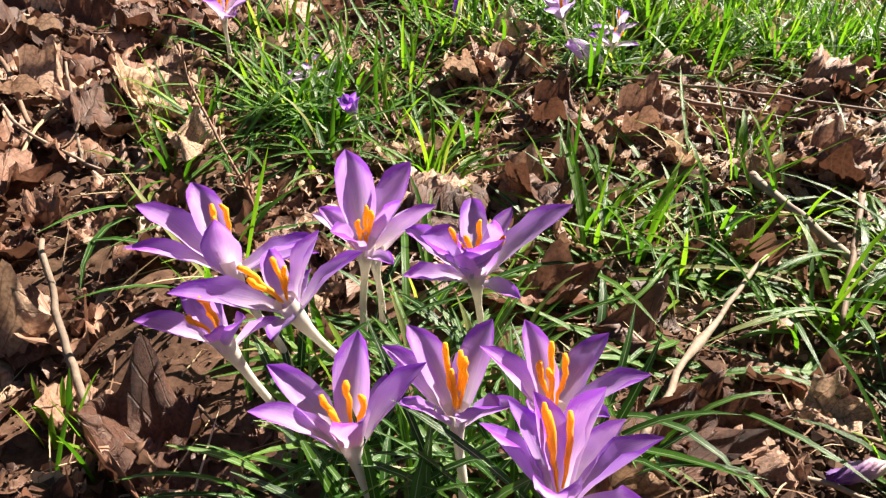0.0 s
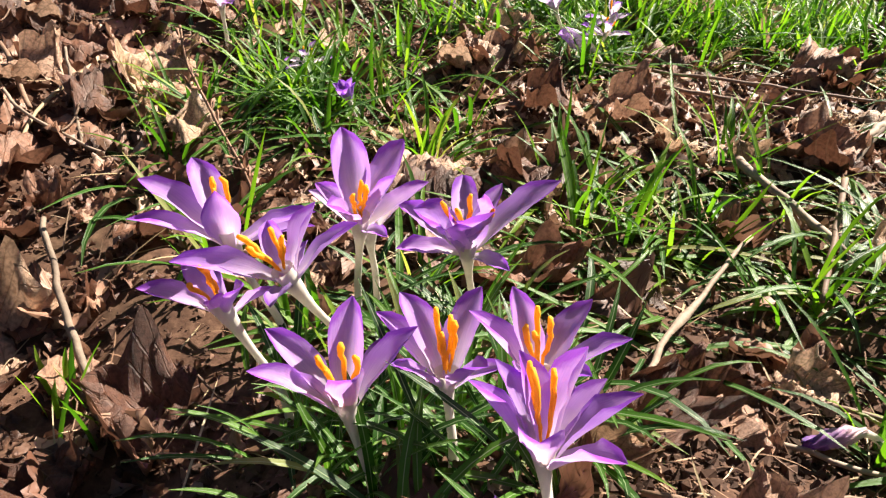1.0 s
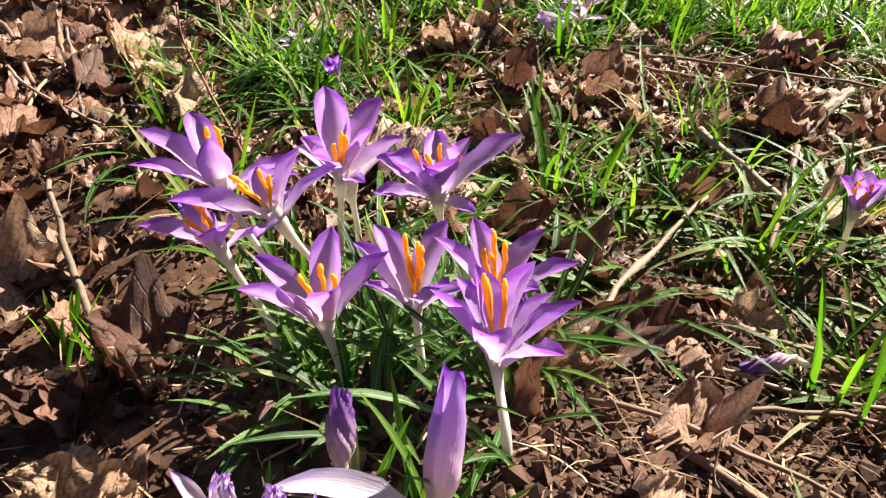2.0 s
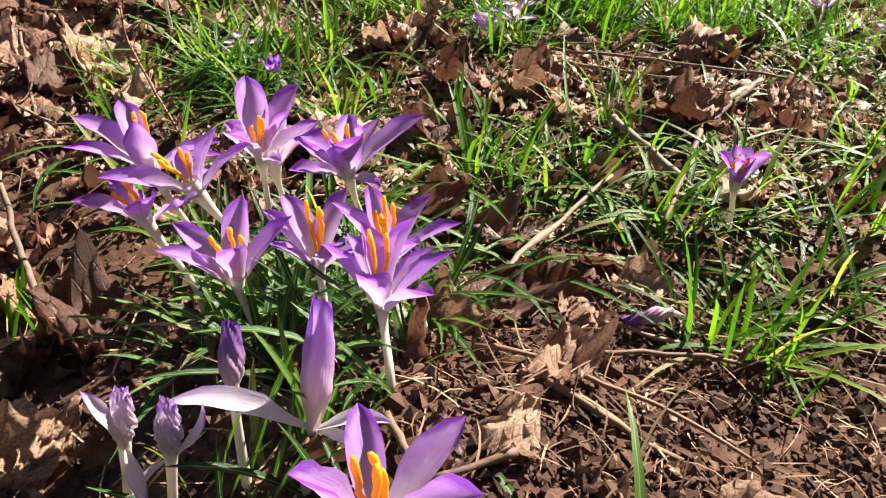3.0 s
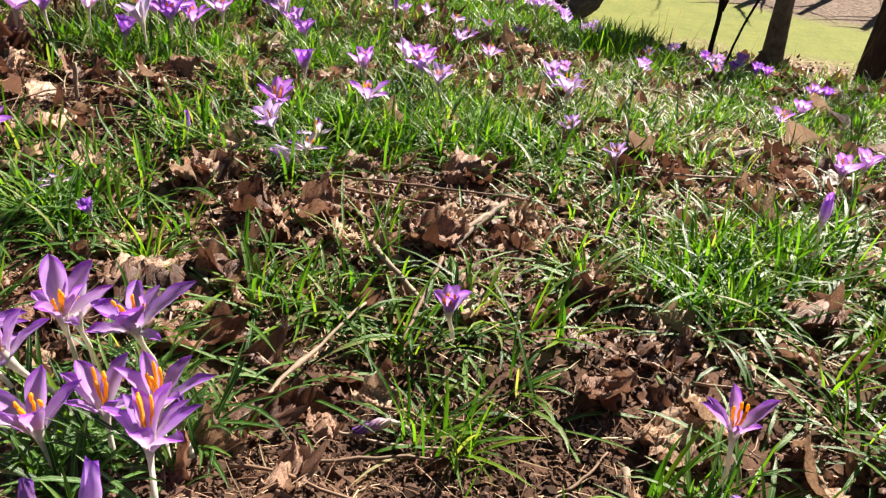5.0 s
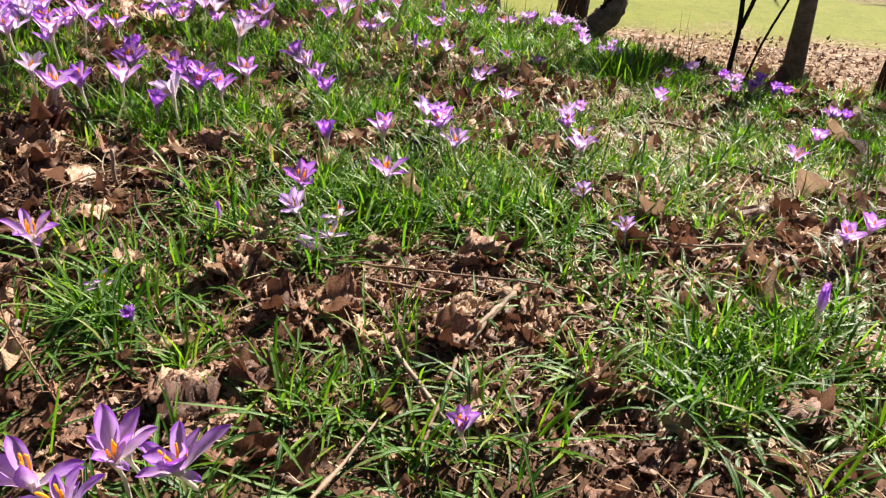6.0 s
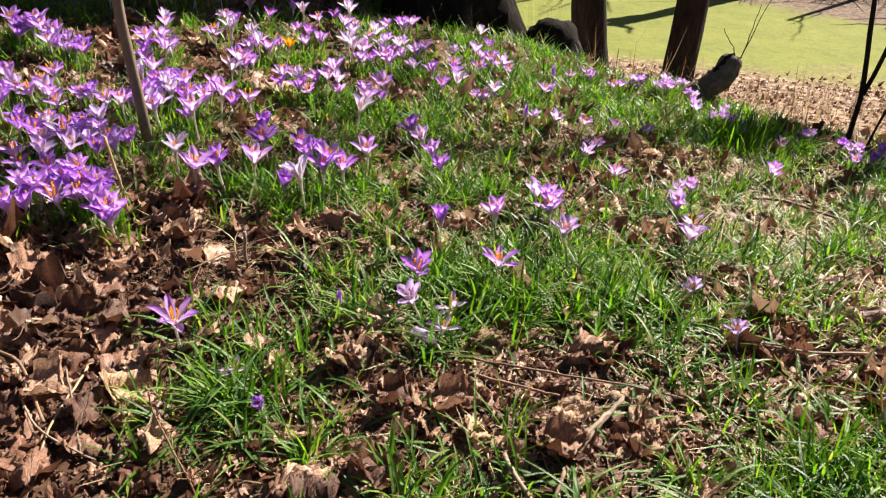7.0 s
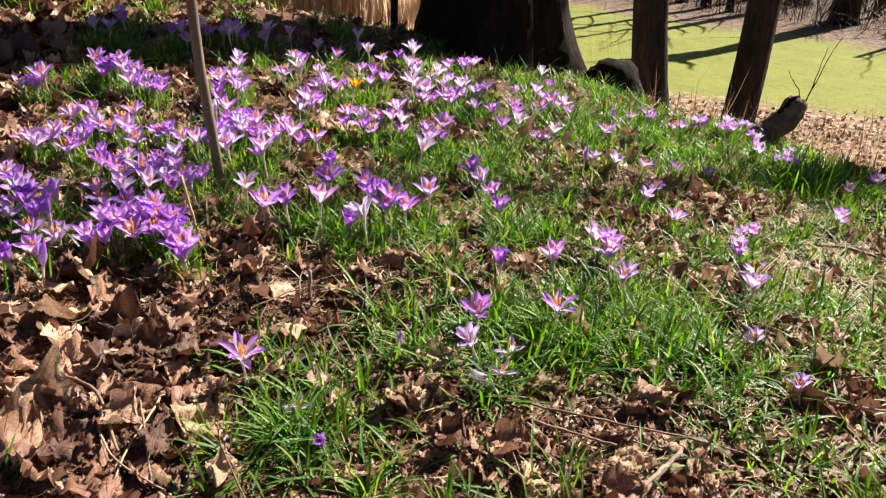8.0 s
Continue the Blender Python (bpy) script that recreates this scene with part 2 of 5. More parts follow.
# ---------------------------------------------------------------- ground form
def bank(x, y):
    """The soft bank: nearly level, a low mound at the near clump, falling away to one side."""
    X, Y = np.clip(x, -1.2, 1.0), np.clip(y, -0.4, 1.2)
    q = -0.0042 + 0.0667 * X + 0.083 * Y - 0.1719 * X * Y - 0.0758 * Y * Y
    q = q + np.clip(y - 1.2, 0, 4) * (0.083 - 0.1719 * X - 0.1516 * 1.2) * 0.3
    return q + 0.054 * np.exp(-((x - 0.11) ** 2 + (y - 0.08) ** 2) / (2 * 0.07 ** 2))


def past_crest(x, y):
    """Metres beyond the edge of the bank, where it falls to the lawn."""
    h = np.stack([x - 1.7, 0.707 * (x - 0.78) + 0.707 * (y - 2.30), 0.57 * (x - 0.70) + 0.82 * (y - 2.34), 0.25 * (x + 0.55) + 0.97 * (y - 2.42), -0.3 * (x + 0.70) + 0.95 * (y - 2.20)])
    top = h.max(axis=0)
    return np.maximum(top + 0.06 * np.log(np.exp((h - top) / 0.06).sum(axis=0)), 0)


def macro(x, y):
    x, y = np.asarray(x, float), np.asarray(y, float)
    s = past_crest(x, y)
    d = 0.5 * (np.sqrt(s * s + 0.01) - 0.1)
    k = np.clip(d / 1.5, 0, 1)
    return bank(x, y) * (1 - k) - 2.4 * np.tanh(d / 2.4)


WAVES = [(37.0, 11.0, 0.4, 0.0016), (-18.0, 41.0, 1.9, 0.0016), (71.0, 52.0, 2.2, 0.0011), (-93.0, 60.0, 0.7, 0.0009), (13.0, 21.0, 3.1, 0.0024), (-24.0, 9.0, 5.0, 0.0024), (140.0, -75.0, 1.1, 0.0007), (60.0, 150.0, 4.2, 0.0007)]


def height(x, y):
    x, y = np.asarray(x, float), np.asarray(y, float)
    z = macro(x, y)
    for a, b, c, h in WAVES:
        z = z + h * np.sin(a * x + b * y + c + 1.3 * np.sin(0.37 * b * x - 0.41 * a * y))
    return z


def hz(x, y):
    return float(height(np.array([x]), np.array([y]))[0])


# ---------------------------------------------------------------- mesh helpers
def make_mesh(name, verts, faces, mat, uv=None, smooth=True):
    me = bpy.data.meshes.new(name)
    me.from_pydata([tuple(v) for v in np.asarray(verts, float).tolist()] if not isinstance(verts, list) else verts, [], faces if isinstance(faces, list) else faces.tolist())
    if uv is not None:
        layer = me.uv_layers.new(name="uv")
        idx = np.empty(len(me.loops), np.int32)
        me.loops.foreach_get("vertex_index", idx)
        layer.data.foreach_set("uv", np.asarray(uv, np.float32)[idx].ravel())
    if smooth:
        me.polygons.foreach_set("use_smooth", np.ones(len(me.polygons), bool))
    me.materials.append(mat)
    me.update()
    return me


def part(name, me, parent, label=""):
    ob = new(name, me)
    ob.parent = parent
    if label:
        ob["label"] = label
    return ob


def base_empty(name, x, y, z):
    ob = new(name)
    ob.empty_display_size = 0.01
    ob.location = (x, y, z)
    return ob


def tube_data(points, radii, sides=8, rough=0.0, seed=0, caps=True):
    """Rings along a line of points: verts, faces, uv."""
    P = np.asarray(points, float)
    r = np.broadcast_to(np.asarray(radii, float), (len(P),))
    g = np.random.default_rng(seed)
    T = np.gradient(P, axis=0)
    T /= np.linalg.norm(T, axis=1)[:, None] + 1e-12
    ref = np.array([1.0, 0, 0]) if abs(T[0][0]) < 0.8 else np.array([0, 1.0, 0])
    verts, uv = [], []
    for i, (p, t) in enumerate(zip(P, T)):
        u = ref - t * (ref @ t)
        u /= np.linalg.norm(u)
        ref = u
        w = np.cross(t, u)
        for k in range(sides):
            a = 2 * math.pi * k / sides
            rr = r[i] * (1 + rough * g.normal())
            verts.append(p + rr * (math.cos(a) * u + math.sin(a) * w))
            uv.append((i / (len(P) - 1), k / sides))
    faces = []
    for i in range(len(P) - 1):
        for k in range(sides):
            a, b = i * sides + k, i * sides + (k + 1) % sides
            faces.append([a, b, b + sides, a + sides])
    if caps:
        faces.append(list(range(sides))[::-1])
        faces.append([(len(P) - 1) * sides + k for k in range(sides)])
    return np.array(verts), faces, np.array(uv)


def tube(name, points, radii, mat, sides=8, rough=0.0, seed=0):
    v, f, uv = tube_data(points, radii, sides, rough, seed)
    return make_mesh(name, v, f, mat, uv)


def bend_line(points, n, wobble=0.0, seed=0):
    """A smooth line of n points through the given ones."""
    P = np.asarray(points, float)
    d = np.r_[0, np.cumsum(np.linalg.norm(np.diff(P, axis=0), axis=1))]
    s = np.linspace(0, d[-1], n)
    Q = np.stack([np.interp(s, d, P[:, k]) for k in range(3)], axis=1)
    for _ in range(max(1, n // 6)):
        Q[1:-1] = (Q[:-2] + 2 * Q[1:-1] + Q[2:]) / 4
    if wobble:
        g = np.random.default_rng(seed)
        w = g.normal(size=(n, 3)) * wobble
        w[0] = 0
        Q += np.cumsum(w, axis=0) * 0.5 + w * 0.3
    return Q


# ---------------------------------------------------------------- the ground sheet
def axis_lines(lo, hi, step, far):
    core = np.arange(lo, hi + step / 2, step)
    out_hi, v, st = [], hi, step
    while v < far:
        st *= 1.18
        v += st
        out_hi.append(v)
    out_lo, v, st = [], lo, step
    while v > -far:
        st *= 1.18
        v -= st
        out_lo.append(v)
    return np.r_[out_lo[::-1], core, out_hi]


def ground_material():
    m, nt, b, out = mat_new("woodland floor")
    pos = coords(nt)
    sep = node(nt, "ShaderNodeSeparateXYZ", {0: pos})
    n1 = noise_at(nt, 140, 8, 0.7, pos)
    n2 = noise_at(nt, 12, 4, 0.6, pos)
    soil = ramp(nt, n1, [(0.25, (0.030, 0.015, 0.009)), (0.5, (0.090, 0.047, 0.030)), (0.8, (0.21, 0.12, 0.078))])
    moss = ramp(nt, n1, [(0.3, (0.02, 0.035, 0.008)), (0.7, (0.085, 0.10, 0.03))])
    near = mix(nt, ramp(nt, n2, [(0.55, (0, 0, 0)), (0.75, (0.35, 0.35, 0.35))]), soil, moss)
    warp = mix(nt, 0.06, pos, noise_at(nt, 9, 4, 0.6, pos, 1), "ADD")
    vor = node(nt, "ShaderNodeTexVoronoi", {"Vector": warp, "Scale": 19.0, "Randomness": 1.0})
    litter = ramp(nt, node(nt, "ShaderNodeSeparateColor", {0: vor.outputs["Color"]}).outputs[0], [(0.0, (0.07, 0.042, 0.028)), (0.4, (0.18, 0.115, 0.075)), (0.75, (0.31, 0.215, 0.15)), (1.0, (0.46, 0.35, 0.26))])
    litter = mix(nt, 0.6, litter, mix(nt, noise_at(nt, 2.2, 6, 0.6, pos), (0.5, 0.48, 0.45), (1.3, 1.25, 1.2)), "MULTIPLY")
    g1 = noise_at(nt, 1.3, 7, 0.65, pos)
    g2 = noise_at(nt, 24, 6, 0.7, pos)
    lawn = ramp(nt, mix(nt, 0.4, mix(nt, 0.5, g1, noise_at(nt, 6, 5, 0.7, pos)), g2), [(0.30, (0.07, 0.088, 0.018)), (0.48, (0.155, 0.175, 0.032)), (0.60, (0.21, 0.215, 0.045)), (0.72, (0.31, 0.265, 0.085))])
    # how far down the slope a point lies tells bank, litter and lawn apart
    edge = noise_at(nt, 0.7, 5, 0.6, pos)
    is_litter = ramp(nt, node(nt, "ShaderNodeMath", {0: sep.outputs[2], 1: -1.0}, operation="MULTIPLY").outputs[0], [(0.30, (0, 0, 0)), (0.45, (1, 1, 1))])
    dist = node(nt, "ShaderNodeMath", {0: sep.outputs[0], 1: 0.6, 2: sep.outputs[1]}, operation="MULTIPLY_ADD")
    wob = node(nt, "ShaderNodeMath", {0: edge, 1: 3.0, 2: dist.outputs[0]}, operation="MULTIPLY_ADD")
    rim = node(nt, "ShaderNodeMath", {0: edge, 1: 3.0, 2: sep.outputs[1]}, operation="MULTIPLY_ADD")
    mr = node(nt, "ShaderNodeMapRange", {"Value": rim.outputs[0], "From Min": 11.5, "From Max": 12.7})
    mr2 = node(nt, "ShaderNodeMapRange", {"Value": wob.outputs[0], "From Min": 19.6, "From Max": 20.6})
    away = node(nt, "ShaderNodeVectorMath", {0: pos, 1: (0.1, 0.9, 0.0)}, operation="DISTANCE")
    outer = node(nt, "ShaderNodeMapRange", {"Value": away.outputs["Value"], "From Min": 1.3, "From Max": 2.2})
    old_leaves = mix(nt, 1.0, litter, (0.75, 0.68, 0.62), "MULTIPLY")
    near = mix(nt, outer.outputs[0], near, old_leaves)
    col = mix(nt, is_litter, near, litter)
    col = mix(nt, mr.outputs[0], col, lawn)
    woods = mix(nt, 0.6, litter, (0.085, 0.058, 0.047))
    col = mix(nt, mr2.outputs[0], col, woods)
    nt.links.new(col, b.inputs["Base Color"])
    b.inputs["Roughness"].default_value = 0.95
    b.inputs["Specular IOR Level"].default_value = 0.2
    bump(nt, b, mix(nt, 0.5, n1, g2), 0.6, 0.003)
    return m


gx, gy = axis_lines(-0.55, 1.0, 0.008, 400), axis_lines(-0.15, 1.15, 0.008, 400)
GX, GY = np.meshgrid(gx, gy)
GZ = height(GX, GY) + (np.random.default_rng(3).normal(size=GX.shape) * 0.0012) * (np.abs(GX - 0.2) < 0.85) * (np.abs(GY - 0.5) < 0.7)
idx = np.arange(GX.size).reshape(GX.shape)
gf = np.stack([idx[:-1, :-1], idx[:-1, 1:], idx[1:, 1:], idx[1:, :-1]], axis=-1).reshape(-1, 4)
tagged(new("ground", make_mesh("ground", np.stack([GX, GY, GZ], -1).reshape(-1, 3), gf, ground_material())), "brown woodland floor falling to a sunny green lawn", "ground", kind="structure")


# ---------------------------------------------------------------- trees
def trunk_mesh(name, base, top, r0, r1, mat, flare=0.0, sides=28, rings=40, seed=0, ridge=0.06, flare_h=0.14):
    g = np.random.default_rng(seed)
    ph = g.uniform(0, 6.28, 8)
    b, t = np.array(base, float), np.array(top, float)
    verts, uv = [], []
    for i in range(rings):
        u = (i / (rings - 1)) ** 1.7
        h = (t[2] - b[2]) * u
        c = np.array([b[0] + (t[0] - b[0]) * (1 - math.exp(-h / 0.8)), b[1] + (t[1] - b[1]) * (1 - math.exp(-h / 0.8)), b[2] + h])
        r = r0 + (r1 - r0) * u + flare * math.exp(-h / flare_h)
        for k in range(sides):
            a = 2 * math.pi * k / sides
            lobes = 1 + (0.28 * math.sin(3 * a + ph[0]) + 0.16 * math.sin(5 * a + ph[1])) * math.exp(-h / 0.2) * min(flare / r0, 0.5)
            rid = 1 + ridge * (math.sin(9 * a + ph[2] + 2.0 * math.sin(3 * h + ph[3])) * 0.5 + math.sin(14 * a + ph[4] + 1.5 * math.sin(5 * h + ph[5])) * 0.35) + 0.5 * ridge * g.normal() * 0.4
            verts.append(c + np.array([math.cos(a), math.sin(a), 0]) * r * lobes * rid)
            uv.append((u, k / sides))
    faces = [[i * sides + k, i * sides + (k + 1) % sides, (i + 1) * sides + (k + 1) % sides, (i + 1) * sides + k] for i in range(rings - 1) for k in range(sides)]
    return make_mesh(name, np.array(verts), faces, mat, np.array(uv))


def bare_tree(x, y, r0, tall, lean, seed, label, flare=0.04, mat=None, sink=0.12, limbs=6, flare_h=0.14):
    mat = mat or M_BARK
    z = hz(x, y)
    tree = base_empty("tree", x, y, z)
    tagged(tree, label, "tree")
    g = np.random.default_rng(seed)
    top = (lean[0] * 0.8, lean[1] * 0.8, tall)
    part("trunk", trunk_mesh("trunk", (0, 0, -sink), top, r0, r0 * 0.45, mat, flare, seed=seed, flare_h=flare_h, sides=40 if r0 > 0.15 else 28, rings=60 if r0 > 0.15 else 40), tree)
    for k in range(limbs):
        u = 0.55 + 0.42 * k / max(1, limbs - 1)
        a = g.uniform(0, 6.28)
        p0 = np.array([top[0], top[1], tall * u])
        ln = tall * g.uniform(0.22, 0.4)
        pts = [p0, p0 + np.array([math.cos(a) * ln * 0.4, math.sin(a) * ln * 0.4, ln * 0.35]), p0 + np.array([math.cos(a) * ln * 0.75, math.sin(a) * ln * 0.75, ln * 0.85])]
        line = bend_line(pts, 12, tall * 0.006, seed * 31 + k)
        part("limb", tube("limb", line, np.linspace(r0 * 0.28, r0 * 0.05, 12), mat, 7), tree)
    return tree


bare_tree(-0.10, 2.47, 0.165, 7.0, (-0.02, 0.0), 11, "massive dark furrowed trunk with flared roots among crocuses, backlit shade in its colour", flare=0.20, mat=M_SHADEDBARK, flare_h=0.33)
bare_tree(0.945, 5.75, 0.138, 6.2, (-0.42, 0.0), 12, "slim dark upright trunk past the edge of the bank", flare=0.02)
bare_tree(1.40, 5.70, 0.122, 6.2, (0.05, 0.0), 13, "slim dark trunk leaning slightly past the bank's edge", flare=0.02)
# The lighter M_LOG here paints haze into this trunk's colour.
bare_tree(1.25, 1.87, 0.029, 0.58, (-0.10, 0.0), 14, "leaning broken young trunk at the bank's edge, paled to grey-brown for haze", flare=0.012, limbs=0, mat=M_LOG)
# Out of view, added to cast the shadow patch on the crest.
bare_tree(4.62, 6.46, 0.16, 6.9, (0.0, 0.0), 15, "unseen bare dark tree on the slope, added to shade the crest", flare=0.05, limbs=3)
# the wood beyond the lawn
gw = np.random.default_rng(77)
for k, (x, y) in enumerate(((5.8, 18.1), (3.1, 19.2), (3.55, 18.8), (5.2, 20.2), (5.6, 20.6), (6.85, 19.3), (7.6, 20.9), (2.6, 19.9), (4.45, 20.9), (8.4, 18.6), (9.4, 17.6), (8.9, 20.2), (10.4, 17.2), (11.6, 16.9), (1.0, 21.5), (-0.5, 22.5), (10.2, 21.0))):
    bare_tree(x, y, 0.30 if k == 0 else gw.uniform(0.07, 0.17), gw.uniform(3.2, 4.6) if x > 6.2 else gw.uniform(4.2, 5.5), (gw.uniform(-0.04, 0.04), gw.uniform(-0.03, 0.03)), 200 + k, "bare grey-brown tree in the wood beyond the lawn", flare=0.08, limbs=5)


# ---------------------------------------------------------------- crocuses
def petal_mesh(az, el, length, mat, wide=0.165, seed=0, curl=0.0, axis=(0, 0, 1), cup=0.85, wilt=0.0, blunt=1.9):
    """One petal from the throat (the origin) to its tip: az, el in degrees, length in metres."""
    g = np.random.default_rng(seed)
    d = np.array([math.cos(radians(el)) * math.cos(radians(az)), math.cos(radians(el)) * math.sin(radians(az)), math.sin(radians(el))])
    a = np.array(axis, float)
    a /= np.linalg.norm(a)
    tip = d * length
    side = np.cross(a, d)
    if np.linalg.norm(side) < 0.15:
        side = np.array([-math.sin(radians(az)), math.cos(radians(az)), 0])
    side /= np.linalg.norm(side)
    p1 = a * length * 0.15 + d * length * 0.38
    nu, nv = 11, 7
    W = length * wide * g.uniform(1.0, 1.14)
    V, UV = [], []
    ph = g.uniform(0, 6.28, 3)
    for i in range(nu):
        u = i / (nu - 1)
        c = 2 * u * (1 - u) * p1 + u * u * tip
        tg = 2 * (1 - u) * p1 + 2 * u * (tip - p1)
        tg /= np.linalg.norm(tg) + 1e-9
        n = np.cross(side, tg)
        n /= np.linalg.norm(n) + 1e-9
        if n @ a < 0 and el < 80:
            n = -n
        q = min(u / 0.58, 1.0)
        w = 0.25 + 0.75 * q * q * (3 - 2 * q)
        if u > 0.58:
            w *= max(0.0, 1 - ((u - 0.58) / 0.42) ** blunt) ** 0.8
        w = max(w, 0.035) * W
        for j in range(nv):
            v = 2 * j / (nv - 1) - 1
            wave = math.sin(9 * u + ph[0] + 2.5 * v) * 0.07 + math.sin(17 * u + ph[1]) * v * v * 0.10 + math.sin(33 * u + ph[2] * 2) * v * v * 0.05
            wave += wilt * (math.sin(23 * u + 7 * v + ph[2]) * 0.35 + math.sin(13 * u - 9 * v) * 0.3)
            p = c + side * v * w * (1 - 0.16 * abs(v) * cup - wilt * 0.35) + n * (cup * v * v * w * 0.75 + wave * w) + n * curl * length * u ** 3
            V.append(p)
            UV.append((u, v * 0.5 + 0.5))
    F = [[i * nv + j, i * nv + j + 1, (i + 1) * nv + j + 1, (i + 1) * nv + j] for i in range(nu - 1) for j in range(nv - 1)]
    return make_mesh("petal", np.array(V), F, mat, np.array(UV))


def strap_data(base, az, length, width, rise, droop, twist=0.0, n=7, fold=0.25):
    """A strap leaf: starts at base, climbs at rise degrees and bends over by droop degrees."""
    pos = np.array(base, float)
    V, UV = [], []
    a = az
    for i in range(n):
        u = i / (n - 1)
        e = radians(rise - droop * u ** 1.2)
        a = az + twist * u
        d = np.array([math.cos(e) * math.cos(a), math.cos(e) * math.sin(a), math.sin(e)])
        s = np.array([-math.sin(a), math.cos(a), 0])
        up = np.cross(d, s) * -1
        up = up if up[2] > 0 else -up
        w = width * 0.5 * (0.55 + 0.45 * min(1, u * 4)) * (1 - max(0, (u - 0.72) / 0.28) ** 1.6 * 0.93)
        V += [pos - s * w + up * w * fold, pos, pos + s * w + up * w * fold]
        UV += [(u, 0), (u, 0.5), (u, 1)]
        pos = pos + d * length / (n - 1)
    F = []
    for i in range(n - 1):
        for k in range(2):
            q = i * 3 + k
            F.append([q, q + 1, q + 4, q + 3])
    return np.array(V), F, np.array(UV)


def strap_leaf(parent, az, length, width, rise, droop, off=(0, 0, 0), twist=0.0):
    v, f, uv = strap_data(off, radians(az), length, width, rise, droop, twist, 8)
    return part("leaf", make_mesh("leaf", v, f, M_STRAP, uv), parent)


def stamen_meshes(n, size, spread, seed, axis=(0, 0, 1), mat=None):
    g = np.random.default_rng(seed)
    a = np.array(axis, float)
    out = []
    for k in range(n):
        t = 6.28 * k / n + g.uniform(-0.4, 0.4)
        o = np.array([math.cos(t), math.sin(t), 0])
        h = size * g.uniform(0.85, 1.1)
        pts = [a * 0.008 + o * 0.0008, a * (0.008 + 0.45 * h) + o * (0.0018 + spread * 0.4), a * (0.008 + 0.8 * h) + o * (0.002 + spread * 0.8), a * (0.008 + h) + o * (0.0015 + spread * g.uniform(0.7, 1.3))]
        line = bend_line(pts, 9, 0.0004, seed + k)
        rad = np.array([0.0003, 0.0004, 0.0005, 0.0007, 0.0008, 0.0008, 0.00085, 0.0010, 0.0006])
        out.append(tube("stigma", line, rad, mat or M_STAMEN, 7, 0.10, seed + k))
    return out


def crocus(base, head, petals, label, mat=M_PETAL, seed=0, stamens=4, size=0.0145, spread=0.0014, wide=0.152, leaves=4, reach=0.052, group="crocuses of the near clump", wilt=0.0, axis=None, leaf_dir=None, blunt=2.7):
    """base: x, y on the ground; head: the throat; petals: (azimuth, elevation, length) and, where set, the half-width over the length."""
    g = np.random.default_rng(seed + 100)
    bx, by = base
    bz = hz(bx, by)
    plant = base_empty("crocus", bx, by, bz)
    tagged(plant, label, "crocus", group)
    h = np.array(head, float) - (bx, by, bz)
    stem_dir = np.array([h[0] * 0.4, h[1] * 0.4, max(h[2], 0.01)])
    stem_dir /= np.linalg.norm(stem_dir)
    ax = np.array(axis if axis is not None else stem_dir, float)
    low = np.array([0, 0, -0.012])
    pts = [low, np.array([h[0] * 0.15, h[1] * 0.15, h[2] * 0.35]), h * np.array([0.7, 0.7, 0.75]), h, h + ax * 0.008]
    line = bend_line(pts, 14)
    v, f, uv = tube_data(line, np.r_[np.linspace(0.0017, 0.0013, 10), (0.0015, 0.0020, 0.0029, 0.0037) if petals else (0.0014, 0.0016, 0.0018, 0.0014)], 12, 0.0, 0, False)
    part("flower_tube", make_mesh("flower_tube", v, f, M_TUBE, uv), plant)
    for k, (az, el, ln, *own) in enumerate(petals):
        me = petal_mesh(az, el, ln, mat, own[0] if own else wide, seed * 17 + k, curl=g.uniform(-0.03, 0.04), axis=ax, wilt=wilt, blunt=blunt)
        ob = part("petal", me, plant)
        ob.location = h
    for me in stamen_meshes(stamens, size, spread, seed, ax):
        ob = part("stigma", me, plant)
        ob.location = h
    for k in range(leaves):
        az = (g.uniform(0, 360) if bx < 0.085 or bx > 0.2 else g.uniform(110, 260)) if leaf_dir is None else leaf_dir + g.uniform(-75, 75)
        strap_leaf(plant, az, reach * g.uniform(0.7, 1.3), g.uniform(0.0020, 0.0031), g.uniform(38, 72), g.uniform(25, 80), (g.uniform(-0.004, 0.004), g.uniform(-0.004, 0.004), -0.004), g.uniform(-0.5, 0.5))
    return plant


OPEN = "open lilac crocus with orange stigmas"
crocus((0.006, 0.203), (-0.0045, 0.187, 0.079), [(165, 25, 0.039, 0.155), (-169, 21, 0.034, 0.13), (133, 34, 0.036, 0.16), (-106, 82, 0.025, 0.26), (27, 21, 0.030, 0.15), (32, 5, 0.028, 0.14)], OPEN + ", petals spread wide", M_PETAL, 1, stamens=3, size=0.016, axis=(-0.12, 0.12, 1.0))
crocus((0.022, 0.240), (0.0323, 0.2103, 0.076), [(118, 51, 0.038, 0.20), (63, 47, 0.036, 0.17), (46, 19, 0.031, 0.13), (152, 31, 0.024, 0.18), (-121, 50, 0.023, 0.24), (-40, 22, 0.017, 0.18), (23, 58, 0.025, 0.13)], "tall pale lilac crocus with a ragged dark petal edge", M_PETAL, 2, stamens=3, size=0.014, wilt=0.05)
crocus((0.072, 0.232), (0.0704, 0.2064, 0.0733), [(-161, 49, 0.028, 0.27), (-45, 64, 0.028, 0.36), (-105, 62, 0.025, 0.36), (-159, 14, 0.025, 0.18), (34, 32, 0.041, 0.125), (-26, 8, 0.017, 0.20), (102, 30, 0.033, 0.16), (67, 39, 0.029, 0.13), (152, 17, 0.032, 0.16)], "drooping lilac crocus with crumpled folded petals", M_PETAL, 3, size=0.019, spread=0.006, wilt=0.16)
